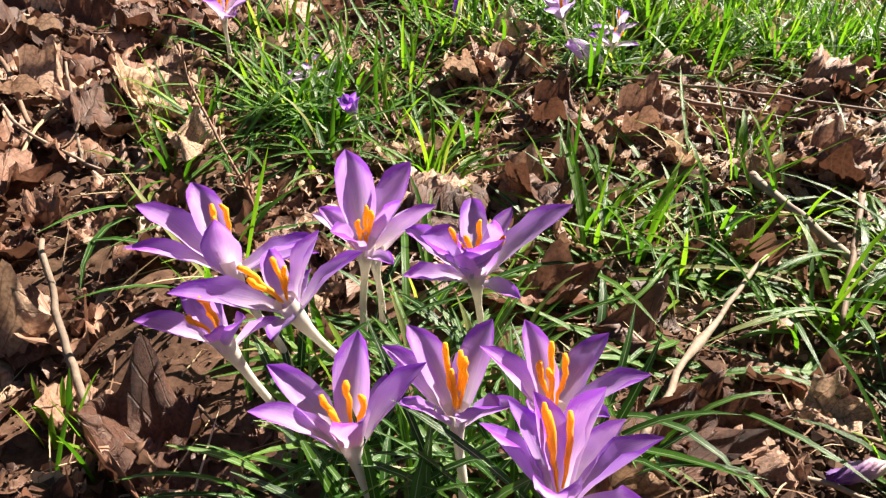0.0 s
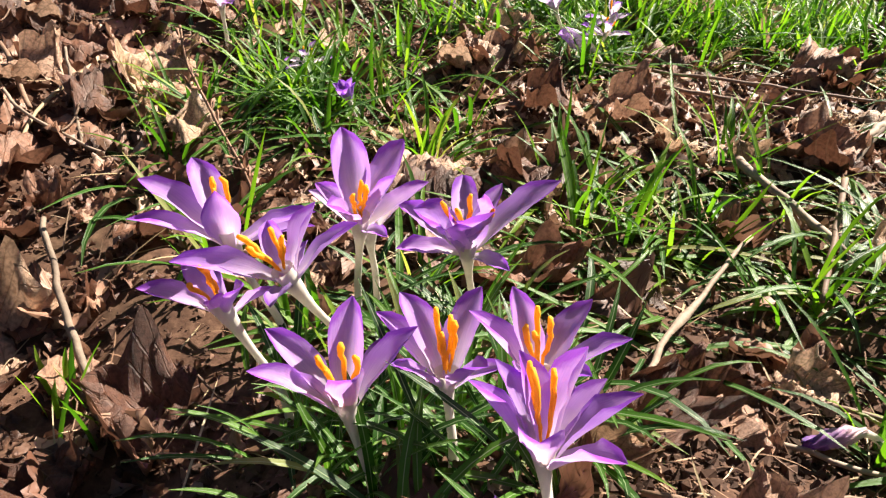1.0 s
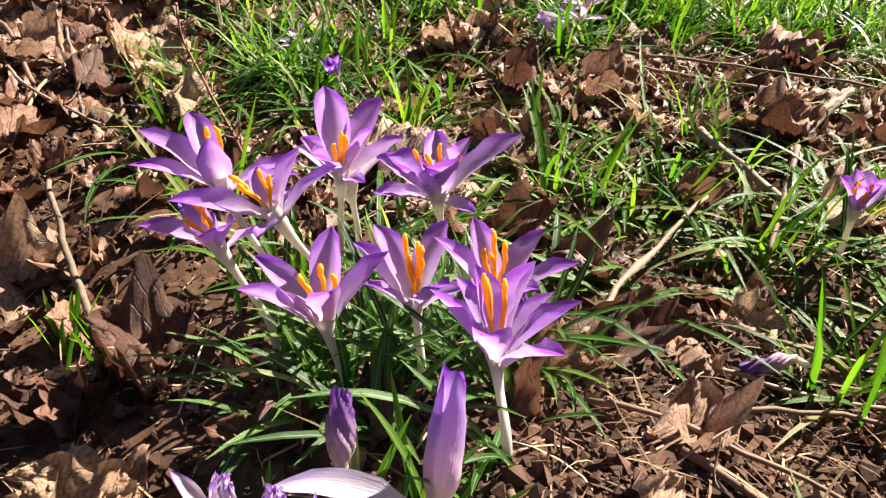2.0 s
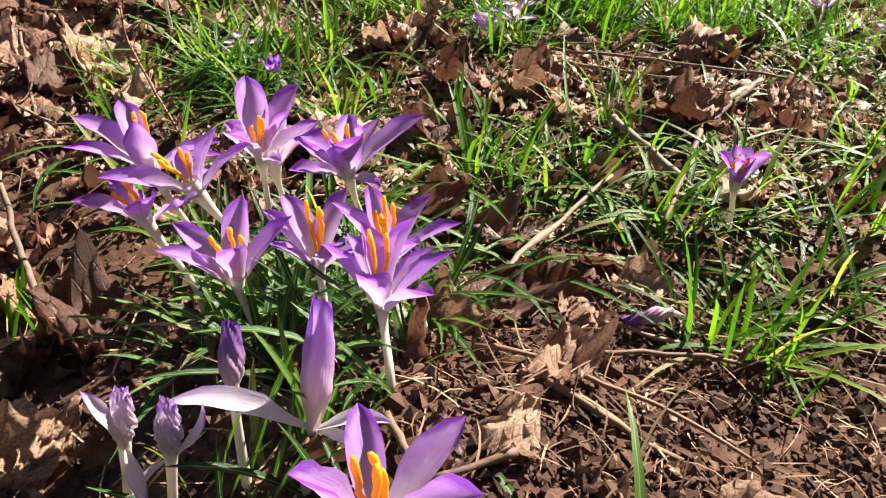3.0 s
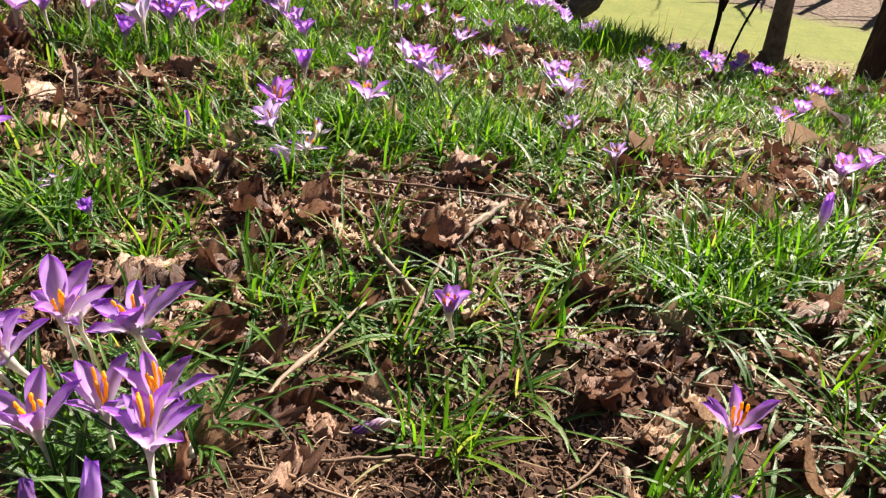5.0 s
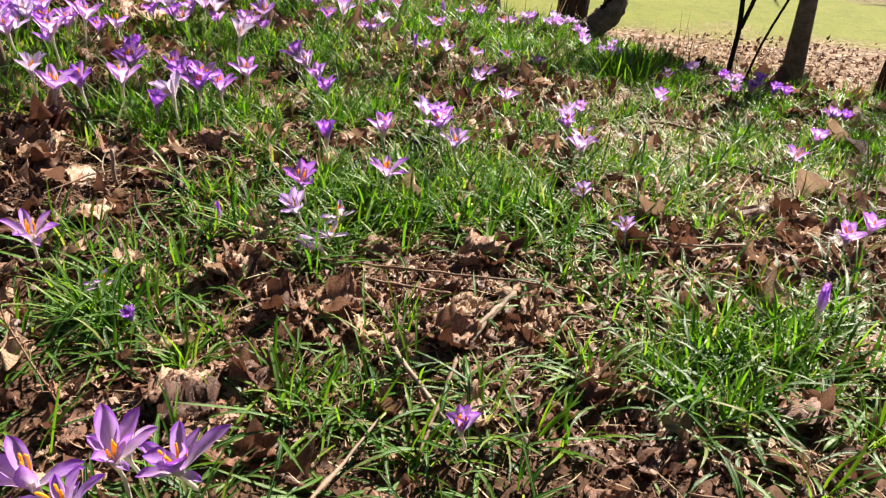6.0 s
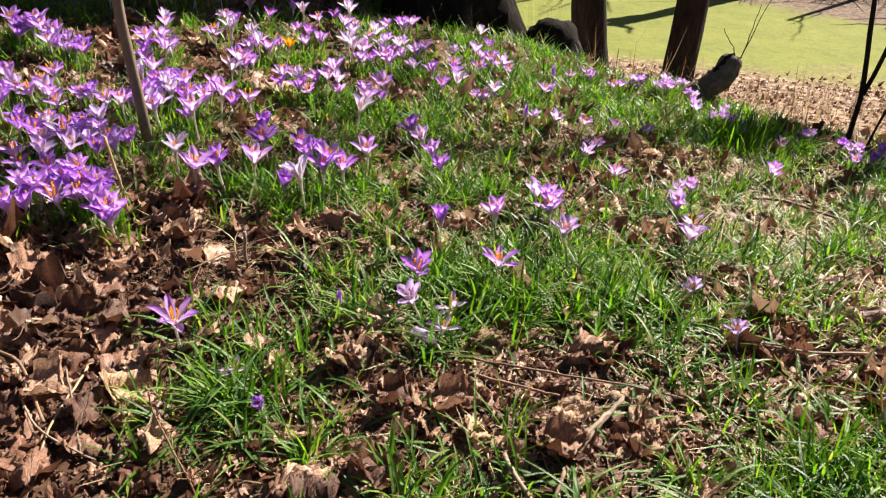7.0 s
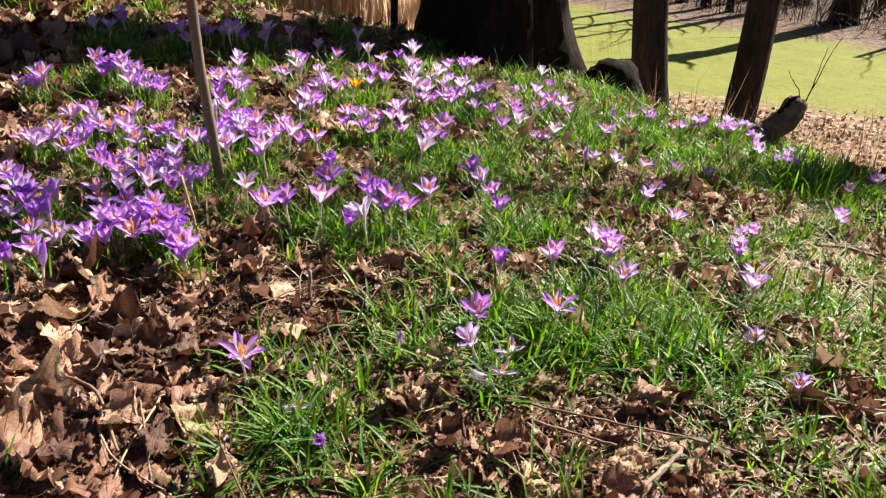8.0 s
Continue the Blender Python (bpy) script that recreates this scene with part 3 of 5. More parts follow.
crocus((0.037, 0.196), (0.022, 0.171, 0.080), [(-174, 9, 0.038, 0.15), (128, 26, 0.025, 0.17), (76, 58, 0.027, 0.18), (35, 42, 0.028, 0.15), (-99, 13, 0.015, 0.24), (96, 8, 0.021, 0.16)], OPEN + " on a slanting tube", M_PETAL, 4, axis=(-0.42, -0.05, 0.85), spread=0.004)
crocus((0.016, 0.172), (0.003, 0.164, 0.070), [(-179, 15, 0.030, 0.16), (140, 19, 0.028, 0.16), (-18, 66, 0.018, 0.22), (124, 10, 0.022, 0.15), (62, 2, 0.020, 0.15), (-110, 62, 0.014, 0.26)], "lilac crocus leaning over low outer petals", M_PETAL, 5, axis=(-0.42, 0.0, 0.85), size=0.013, stamens=3)
crocus((0.056, 0.130), (0.048, 0.1345, 0.066), [(154, 28, 0.034, 0.15), (-174, 33, 0.031, 0.15), (100, 50, 0.034, 0.155), (45, 45, 0.032, 0.14), (-65, 66, 0.026, 0.21), (70, 25, 0.030, 0.13)], OPEN + " and looped stamens", M_PETAL, 6, spread=0.0035)
crocus((0.077, 0.140), (0.073, 0.148, 0.067), [(153, 32, 0.031, 0.14), (136, 42, 0.032, 0.165), (74, 47, 0.032, 0.165), (-151, 43, 0.023, 0.15), (-31, 55, 0.023, 0.19), (10, 36, 0.020, 0.16)], OPEN + ", upright", M_PETAL, 7, size=0.017)
crocus((0.104, 0.134), (0.098, 0.147, 0.073), [(121, 47, 0.030, 0.16), (57, 41, 0.030, 0.16), (160, 43, 0.030, 0.15), (27, 27, 0.030, 0.15), (-118, 55, 0.023, 0.18), (-35, 50, 0.023, 0.18)], OPEN + " behind a taller one", M_PETAL, 8)
crocus((0.107, 0.102), (0.101, 0.1196, 0.0735), [(68, 53, 0.033, 0.18), (124, 54, 0.031, 0.175), (161, 42, 0.030, 0.165), (129, 38, 0.030, 0.15), (29, 38, 0.031, 0.17), (58, 30, 0.029, 0.14), (-23, 42, 0.025, 0.19), (-104, 64, 0.025, 0.23)], "deep lilac cup-shaped crocus with upright orange stigmas", M_PETAL, 9, size=0.019, stamens=3)
crocus((0.121, 0.034), (0.117, 0.031, 0.084), [(-142, 60, 0.037), (110, 24, 0.032), (57, 28, 0.033), (-19, 52, 0.037), (-64, 50, 0.037), (-105, 52, 0.035)], OPEN + " on the mound", M_PETAL, 10, size=0.019)
crocus((0.266, 0.040), (0.265, 0.045, 0.078), [(151, 16, 0.031), (-178, 24, 0.027), (93, 8, 0.022), (55, 22, 0.023), (4, 34, 0.034), (-120, 45, 0.022)], "flat-open lilac crocus with a twisted petal", M_PETAL, 11, group="crocuses by the bare soil")
crocus((0.389, 0.157), (0.388, 0.162, 0.053), [(168, 46, 0.031), (88, 55, 0.030), (18, 40, 0.033), (-110, 62, 0.020), (-50, 58, 0.022), (130, 40, 0.026)], "slender violet star-shaped crocus with orange stigmas", M_DEEP, 12, wide=0.125, size=0.015, group="crocuses by the bare soil")
crocus((0.249, 0.280), (0.243, 0.268, 0.050), [(-171, 62, 0.024), (103, 66, 0.022), (64, 58, 0.022), (-113, 72, 0.020), (0, 58, 0.024), (-40, 70, 0.021)], "small pale half-open crocus in grass", M_PETAL, 13, wide=0.20, size=0.010, leaves=6, group="crocuses by the bare soil")
crocus((0.372, 0.070), (0.366, 0.066, 0.058), [(120, 50, 0.037), (60, 46, 0.036), (180, 40, 0.036), (0, 40, 0.036), (-60, 40, 0.034), (-120, 40, 0.034)], OPEN + " beside a drooping bud", M_PETAL, 14, group="crocuses by the bare soil")
crocus((0.028, 0.250), (0.030, 0.232, 0.058), [(-100, 60, 0.030), (180, 40, 0.030), (20, 50, 0.030), (90, 55, 0.030)], "half-hidden pale crocus behind the others", M_PALE, 15, size=0.014)


def closed_crocus(base, head, tip, label, mat, seed, width=0.0065, wilt=0.0, fallen=(), leaves=4, group="crocuses of the near clump"):
    """A furled bloom: petals wrapped round the axis; fallen: petals that hang off (azimuth, elevation, length)."""
    v = np.array(tip, float) - np.array(head, float)
    ln = float(np.linalg.norm(v))
    plant = crocus(base, head, [], label, mat, seed, stamens=0, leaves=leaves, group=group, axis=v / ln)
    h = np.array(head, float) - (base[0], base[1], hz(*base))
    a = v / ln
    for k in range(3):
        g = np.random.default_rng(seed * 5 + k)
        az0 = 2.094 * k + g.uniform(0, 0.5)
        ref = np.array([1.0, 0, 0]) - a * a[0]
        ref /= np.linalg.norm(ref)
        w = np.cross(a, ref)
        V, UV = [], []
        nu, nv = 18, 13
        for i in range(nu):
            u = i / (nu - 1)
            q = min(1.0, u / 0.36)
            r = width * (0.34 + 0.66 * q * q * (3 - 2 * q)) * (1 - 0.38 * max(0, (u - 0.40) / 0.60) ** 1.2)
            half = 1.5 * (1 - 0.25 * max(0, (u - 0.6) / 0.4) ** 2)
            for j in range(nv):
                s = 2 * j / (nv - 1) - 1
                t = az0 + s * half + 0.5 * u
                rr = r * (1 + 0.10 * s * s * (1 if k != 1 else -1) + 0.05 * math.sin(14 * u + 3 * s + k) + 0.03 * math.sin(31 * u + 5 * s) + wilt * 0.45 * math.sin(19 * u + 8 * s + 2 * k)) + 0.00012 * k
                V.append(a * ln * u * (1 - 0.07 * u * (0.5 + 0.5 * math.sin(t + 1.0)) - 0.05 * u * abs(s) - wilt * 0.12 * g.uniform()) + (ref * math.cos(t) + w * math.sin(t)) * rr)
                UV.append((1.0 * u ** 1.1, s * 0.25 + 0.5))
        F = [[i * nv + j, i * nv + j + 1, (i + 1) * nv + j + 1, (i + 1) * nv + j] for i in range(nu - 1) for j in range(nv - 1)]
        ob = part("petal", make_mesh("petal", np.array(V), F, mat, np.array(UV)), plant)
        ob.location = h
    for k, (az, el, pl, m2) in enumerate(fallen):
        ob = part("petal", petal_mesh(az, el, pl, m2, 0.12, seed * 3 + k, curl=-0.18, cup=0.8, axis=(math.cos(radians(az)), math.sin(radians(az)), 0.9)), plant)
        ob.location = h
    return plant


closed_crocus((0.089, 0.066), (0.092, 0.069, 0.074), (0.093, 0.084, 0.109), "furled violet crocus with two petals fallen outward", M_FURLED, 21, 0.0039, fallen=((-168, 30, 0.038, M_WHITE), (-8, 34, 0.024, M_WHITE), (-30, 22, 0.020, M_WHITE)), leaves=1)
closed_crocus((0.070, 0.071), (0.069, 0.074, 0.080), (0.067, 0.085, 0.097), "withered dark purple crocus bud", M_WILT, 22, 0.0031, 0.4, leaves=1)
closed_crocus((0.040, 0.058), (0.048, 0.054, 0.078), (0.050, 0.056, 0.097), "shrivelled mauve crocus past its bloom", M_FADED, 23, 0.0026, 0.8, fallen=((-50, -35, 0.017, M_FADED), (150, 40, 0.018, M_FADED)), leaves=1)
closed_crocus((0.054, 0.056), (0.059, 0.055, 0.074), (0.060, 0.058, 0.093), "shrivelled pale crocus past its bloom", M_FADED, 24, 0.0026, 0.8, fallen=((-140, -30, 0.013, M_FADED), (30, 48, 0.019, M_FADED)), leaves=1)
closed_crocus((0.380, 0.085), (0.376, 0.095, 0.060), (0.362, 0.110, 0.068), "drooping violet crocus bud", M_DEEP, 25, 0.0042, 0.2, leaves=4, group="crocuses by the bare soil")
closed_crocus((0.221, 0.196), (0.208, 0.190, 0.034), (0.186, 0.182, 0.031), "withered violet crocus lying over the soil", M_WILT, 26, 0.0026, 0.8, leaves=2, group="crocuses by the bare soil")
closed_crocus((0.112, 0.145), (0.106, 0.150, 0.060), (0.103, 0.158, 0.078), "withered small crocus with orange stigma", M_WILT, 27, 0.0035, 0.8, leaves=2)
closed_crocus((0.130, 0.528), (0.120, 0.536, 0.032), (0.094, 0.541, 0.044), "pale pink crocus bloom lying over", M_PALE, 28, 0.0058, 0.1, leaves=5, group="crocuses in the middle ground")


# middle and far blooms: a few kinds, each built once and then set out
def kind_of(label, mat, petals, tall, seed, wide=0.18, stamens=3, size=0.015, group="crocuses in the middle ground", wilt=0.0, leaves=3):
    return crocus((0, -30 - seed), (0.004, -30 - seed, hz(0, -30 - seed) + tall), petals, label, mat, seed, stamens, size, 0.003, wide, leaves, 0.07, group, wilt, blunt=2.6)


def ring(el, ln, n=6, jitter=8, seed=0):
    g = np.random.default_rng(seed)
    return [(360 * k / n + g.uniform(-jitter, jitter) * 1.5, el + g.uniform(-jitter, jitter), ln * g.uniform(0.92, 1.06)) for k in range(n)]


KINDS = {
    "star": kind_of("wide-open lilac crocus with orange stigmas in grass", M_PINKISH, ring(40, 0.032, 6, 14, 1), 0.026, 41, 0.20, size=0.018),
    "cup": kind_of("cup-shaped lilac crocus with orange stigmas in grass", M_PINKISH, ring(58, 0.034, 6, 11, 2), 0.027, 42, 0.21, size=0.018),
    "half": kind_of("half-open violet crocus in grass", M_DEEP, ring(66, 0.034, 6, 8, 3), 0.028, 43, 0.22),
    "deep": kind_of("open violet crocus with orange stigmas", M_DEEP, ring(50, 0.033, 6, 14, 4), 0.027, 44, 0.20, size=0.018),
    "pale": kind_of("pale lilac open crocus in grass", M_PALE, ring(54, 0.033, 6, 13, 5), 0.030, 45, 0.19),
    "tall": kind_of("long-stalked lilac crocus with orange stigmas", M_PINKISH, ring(56, 0.036, 6, 15, 11), 0.044, 50, 0.18, size=0.018),
    "tall_deep": kind_of("long-stalked violet crocus with orange stigmas", M_DEEP, ring(60, 0.036, 6, 15, 12), 0.042, 51, 0.18, size=0.018),
    "tall_pale": kind_of("long-stalked pale lilac crocus", M_WHITE, ring(60, 0.036, 6, 14, 13), 0.044, 52, 0.16),
    "slim": kind_of("slender pale violet star-shaped crocus on litter", M_PETAL, ring(36, 0.036, 6, 14, 7), 0.034, 49, 0.135, size=0.016),
    "wilted": kind_of("limp pale crocus with crumpled petals", M_FADED, ring(20, 0.028, 5, 30, 6), 0.030, 46, 0.17, 2, 0.012, wilt=0.4),
}
bud = closed_crocus((0, -29), (0.003, -29, hz(0, -29) + 0.034), (0.005, -29, hz(0, -29) + 0.068), "closed violet crocus bud in grass", M_DEEP, 47, 0.0048, group="crocuses in the middle ground")
KINDS["bud"] = bud
golden = kind_of("single golden yellow crocus", plain_material("yellow petal", [(0.3, (0.80, 0.36, 0.01)), (0.7, (0.95, 0.52, 0.03))], 120, 0.45, through=0.4), ring(50, 0.030, 6, 8, 8), 0.05, 48)
PLANTED = []


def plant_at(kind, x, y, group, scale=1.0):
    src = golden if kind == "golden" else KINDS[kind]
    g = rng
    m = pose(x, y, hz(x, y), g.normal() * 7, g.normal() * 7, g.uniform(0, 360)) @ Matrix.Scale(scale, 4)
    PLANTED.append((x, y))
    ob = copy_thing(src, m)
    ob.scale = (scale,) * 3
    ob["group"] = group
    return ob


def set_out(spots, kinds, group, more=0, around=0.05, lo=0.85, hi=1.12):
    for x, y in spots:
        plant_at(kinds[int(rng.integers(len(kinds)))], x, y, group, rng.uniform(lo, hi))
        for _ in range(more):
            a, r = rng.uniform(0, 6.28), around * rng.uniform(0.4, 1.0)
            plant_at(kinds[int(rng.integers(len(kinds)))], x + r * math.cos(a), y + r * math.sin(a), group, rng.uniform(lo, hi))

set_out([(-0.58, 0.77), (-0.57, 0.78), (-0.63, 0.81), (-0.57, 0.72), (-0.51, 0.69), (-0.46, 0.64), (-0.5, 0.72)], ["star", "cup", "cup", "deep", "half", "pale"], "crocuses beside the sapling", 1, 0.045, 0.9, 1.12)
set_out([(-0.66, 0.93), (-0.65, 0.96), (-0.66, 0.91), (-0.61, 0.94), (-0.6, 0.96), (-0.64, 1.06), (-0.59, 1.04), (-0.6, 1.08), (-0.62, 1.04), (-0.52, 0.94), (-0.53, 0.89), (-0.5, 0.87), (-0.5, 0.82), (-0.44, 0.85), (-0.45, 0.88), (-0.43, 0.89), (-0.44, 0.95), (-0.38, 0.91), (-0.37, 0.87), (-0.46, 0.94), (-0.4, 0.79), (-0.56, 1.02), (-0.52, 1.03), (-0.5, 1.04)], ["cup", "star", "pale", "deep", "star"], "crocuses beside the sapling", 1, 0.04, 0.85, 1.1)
set_out([(-0.42, 0.72), (-0.4, 0.68), (-0.41, 0.72), (-0.37, 0.71), (-0.37, 0.75), (-0.33, 0.7), (-0.3, 0.7), (-0.31, 0.72), (-0.35, 0.74)], ["deep", "star", "deep", "cup"], "crocus clump before the sapling", 1, 0.035, 0.95, 1.15)
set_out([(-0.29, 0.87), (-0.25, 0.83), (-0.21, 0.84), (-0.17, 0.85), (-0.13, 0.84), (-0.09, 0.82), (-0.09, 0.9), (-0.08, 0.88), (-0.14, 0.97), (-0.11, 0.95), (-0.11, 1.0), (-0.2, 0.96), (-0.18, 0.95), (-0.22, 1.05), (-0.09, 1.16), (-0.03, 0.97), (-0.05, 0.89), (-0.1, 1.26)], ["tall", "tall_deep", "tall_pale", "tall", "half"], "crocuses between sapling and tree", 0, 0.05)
set_out([(-0.44, 1.05), (-0.43, 1.07), (-0.42, 1.1), (-0.4, 1.12), (-0.37, 1.12), (-0.36, 1.18), (-0.4, 1.07), (-0.34, 1.03), (-0.46, 1.15), (-0.44, 1.16), (-0.42, 1.18), (-0.37, 1.01), (-0.35, 1.27), (-0.3, 1.14), (-0.31, 1.1)], ["star", "tall", "cup", "deep", "pale", "tall_pale"], "crocuses behind the sapling", 1, 0.04)
set_out([(-0.26, 1.39), (-0.22, 1.31), (-0.2, 1.35), (-0.18, 1.34), (-0.15, 1.33), (-0.22, 1.27), (-0.16, 1.58), (-0.15, 1.59), (-0.18, 1.55), (-0.34, 1.38)], ["star", "tall", "cup", "deep", "pale", "tall_pale"], "crocuses behind the sapling", 1, 0.05)
set_out([(-0.75, 1.28), (-0.73, 1.28), (-0.74, 1.25), (-0.76, 1.31), (-0.66, 1.24), (-0.66, 1.26), (-0.66, 1.22), (-0.64, 1.25), (-0.8, 1.14), (-0.81, 1.14), (-0.52, 1.28), (-0.49, 1.3), (-0.48, 1.32), (-0.53, 1.35), (-0.9, 1.54), (-0.91, 1.63)], ["cup", "pale", "deep", "tall"], "crocuses far up the bank", 1, 0.05)
set_out([(-0.55, 1.46), (-0.47, 1.52), (-0.5, 1.67), (-0.36, 1.48), (-0.34, 1.48), (-0.33, 1.53), (-0.34, 1.72), (-0.43, 1.76), (-0.4, 1.88), (-0.31, 1.82), (-0.28, 1.88), (-0.21, 1.75), (-0.17, 1.77), (-0.23, 1.86), (-0.26, 1.62), (-0.78, 1.61), (-0.76, 1.62), (-0.73, 1.64), (-0.72, 1.68), (-0.69, 1.69), (-0.66, 1.7), (-0.64, 1.72), (-0.6, 1.75)], ["star", "tall", "cup", "deep", "pale", "tall_pale"], "crocuses far up the bank", 1, 0.07)
set_out([(-0.15, 1.91), (-0.13, 1.95), (-0.14, 1.77), (-0.09, 1.65), (-0.07, 1.67), (-0.05, 1.71), (-0.03, 1.73), (0.04, 1.7), (0.11, 2.0), (0.08, 1.82), (0.13, 1.75), (0.17, 1.79), (0.1, 1.82), (-0.08, 1.54), (-0.07, 1.37), (0.02, 1.16), (-0.0, 1.59), (0.03, 1.5), (0.08, 1.0), (0.12, 1.48)], ["star", "tall", "cup", "deep", "pale", "tall_pale"], "crocuses before the big tree", 1, 0.06)
set_out([(0.21, 1.4), (0.23, 1.44), (0.27, 1.45), (0.34, 1.49), (0.25, 1.68), (0.28, 1.69), (0.29, 1.8), (0.33, 1.88), (0.38, 1.96), (0.39, 1.92), (0.41, 1.52), (0.48, 1.53), (0.35, 1.34), (0.32, 1.27), (0.37, 1.16)], ["star", "cup", "bud", "pale"], "crocuses on the sunny bank", 0, 0.05, 0.72, 0.95)
set_out([(0.47, 1.93), (0.51, 2.0), (0.54, 2.01), (0.58, 2.01), (0.64, 2.08), (0.68, 2.17), (0.61, 2.0), (0.68, 1.98), (0.65, 1.85), (0.68, 1.79), (0.73, 1.86), (0.73, 1.77), (0.72, 1.69), (0.82, 1.67), (0.95, 1.83), (0.72, 1.38), (0.49, 1.16), (0.46, 1.02)], ["star", "cup", "pale", "pale"], "crocuses along the crest", 1, 0.04, 0.72, 0.98)
set_out([(1.03, 1.74), (1.06, 1.69), (1.08, 1.64), (1.14, 1.46), (1.03, 1.66), (1.16, 1.46), (1.01, 1.27), (1.0, 1.76), (1.1, 1.65)], ["cup", "pale", "star", "half"], "crocuses along the crest", 1, 0.03)
# singles of the middle ground
MID = "crocuses in the middle ground"
for kind, x, y, s in (("half", 0.10, 0.78, 0.95), ("cup", 0.17, 0.83, 1.05), ("pale", 0.23, 0.94, 1.0), ("cup", 0.24, 0.93, 1.0), ("cup", 0.26, 0.91, 1.05), ("star", 0.25, 0.88, 1.0),
                      ("pale", 0.26, 0.80, 1.0), ("deep", 0.09, 0.65, 1.0), ("slim", 0.18, 0.68, 0.95), ("pale", 0.10, 0.59, 0.9), ("wilted", 0.13, 0.59, 0.8), ("wilted", 0.12, 0.55, 0.7)):
    plant_at(kind, x, y, MID, s)
for kind, x, y, s in (("bud", 0.01, 0.57, 0.6), ("slim", -0.14, 0.50, 1.0), ("wilted", -0.065, 0.45, 0.62), ("pale", 0.44, 0.84, 1.0), ("wilted", 0.45, 0.90, 1.0), ("pale", 0.42, 0.70, 0.72),
                      ("pale", 0.445, 0.60, 0.68), ("bud", -0.44, 0.60, 1.0), ("bud", 0.57, 0.42, 0.9), ("cup", 0.70, 0.61, 0.9), ("star", 0.85, 1.05, 1.0), ("cup", 0.74, 0.64, 0.9), ("half", -0.02, 0.41, 0.5)):
    plant_at(kind, x, y, MID, s)
plant_at("golden", -0.30, 1.46, "crocuses behind the sapling", 1.0)
for src in (*KINDS.values(), golden):
    for o in (*src.children_recursive, src):
        bpy.data.objects.remove(o)


# ---------------------------------------------------------------- sapling, log, stone, shoots and dry stalks
def stick(name, pts, r0, r1, mat, label, category, lift=0.004, n=14, wobble=0.0006, seed=0, sides=8, knots=0, group=""):
    """A stick lying along points x, y (or x, y, height above the ground)."""
    P = [(q[0], q[1], hz(q[0], q[1]) + (q[2] if len(q) > 2 else lift)) for q in pts]
    line = bend_line(P, n, wobble, seed)
    o = line[0].copy()
    rad = np.linspace(r0, r1, n)
    g = np.random.default_rng(seed + 5)
    for _ in range(knots):
        k = int(g.integers(1, n - 1))
        rad[k] *= 1.3
    ob = new(name, tube(name, line - o, rad, mat, sides, 0.06, seed))
    ob.location = o
    return tagged(ob, label, category, group)


def up_stem(name, x, y, pts, radii, mat, label, category, seed=0, sides=9, wobble=0.001, n=16):
    """A standing stem through points relative to its foot."""
    top = base_empty(name, x, y, hz(x, y))
    tagged(top, label, category)
    line = bend_line([(0, 0, -0.03), *pts], n, wobble, seed)
    part("stem", tube("stem", line, np.interp(np.linspace(0, 1, n), np.linspace(0, 1, len(radii)), radii), mat, sides, 0.04, seed), top)
    return top, line


up_stem("sapling", -0.372, 0.962, [(-0.004, 0.0, 0.10), (-0.018, -0.004, 0.25), (-0.020, -0.004, 0.45), (-0.015, 0.0, 0.9), (0.01, 0.01, 1.7)], [0.0085, 0.0074, 0.0070, 0.0065, 0.005], M_SMOOTHBARK, "slender grey-brown sapling standing among purple crocuses", "sapling", 3)
up_stem("sapling", -0.415, 2.37, [(0.0, 0.0, 0.3), (0.01, 0.0, 0.9), (0.0, 0.0, 1.8)], [0.012, 0.011, 0.009], M_BARK, "thin dark sapling beside the big trunk", "sapling", 4)
forked, fl = up_stem("sapling", 1.06, 1.87, [(0.0, 0.0, 0.10), (0.004, 0.0, 0.16), (-0.03, 0.0, 0.34), (-0.09, 0.02, 0.8)], [0.0070, 0.0062, 0.005, 0.0035], M_BARK, "dark forked sapling on the bank's edge", "sapling", 5)
part("branch", tube("branch", bend_line([(0.003, 0, 0.15), (0.03, 0.0, 0.24), (0.035, 0.0, 0.40), (0.03, 0.01, 0.8)], 12, 0.001, 6), np.linspace(0.006, 0.003, 12), M_BARK, 7), forked)
up_stem("shoot", 1.10, 1.86, [(0.02, 0.0, 0.10), (0.06, 0.0, 0.22), (0.13, 0.0, 0.42), (0.2, 0.0, 0.7)], [0.0035, 0.003, 0.002], M_BARK, "thin bare shoot leaning from the bank's edge", "shoot", 7)

log = base_empty("log", 0.715, 2.12, hz(0.715, 2.12))
tagged(log, "weathered curved log end with a hollow cut face", "log")
lline = bend_line([(-0.10, -0.01, -0.05), (-0.03, 0.0, 0.0), (0.035, 0.01, 0.035), (0.075, 0.02, 0.075), (0.085, 0.025, 0.125)], 26, 0.0010, 8)
part("body", tube("body", lline, np.r_[np.linspace(0.026, 0.034, 16), 0.035, 0.036, 0.034, 0.036, 0.034, 0.035, 0.033, 0.032, 0.029, 0.022], M_LOG, 22, 0.07, 8), log)
part("hollow", tube("hollow", bend_line([lline[-9] + np.array([-0.027, -0.010, 0.006]), lline[-6] + np.array([-0.028, -0.012, 0.012]), lline[-3] + np.array([-0.022, -0.010, 0.012]), lline[-1] + np.array([-0.004, -0.006, 0.004])], 9, 0.0015, 4), [0.003, 0.005, 0.006, 0.007, 0.008, 0.009, 0.010, 0.009, 0.006], M_ROCK, 12, 0.25, 9), log, "dark rotten hollow")
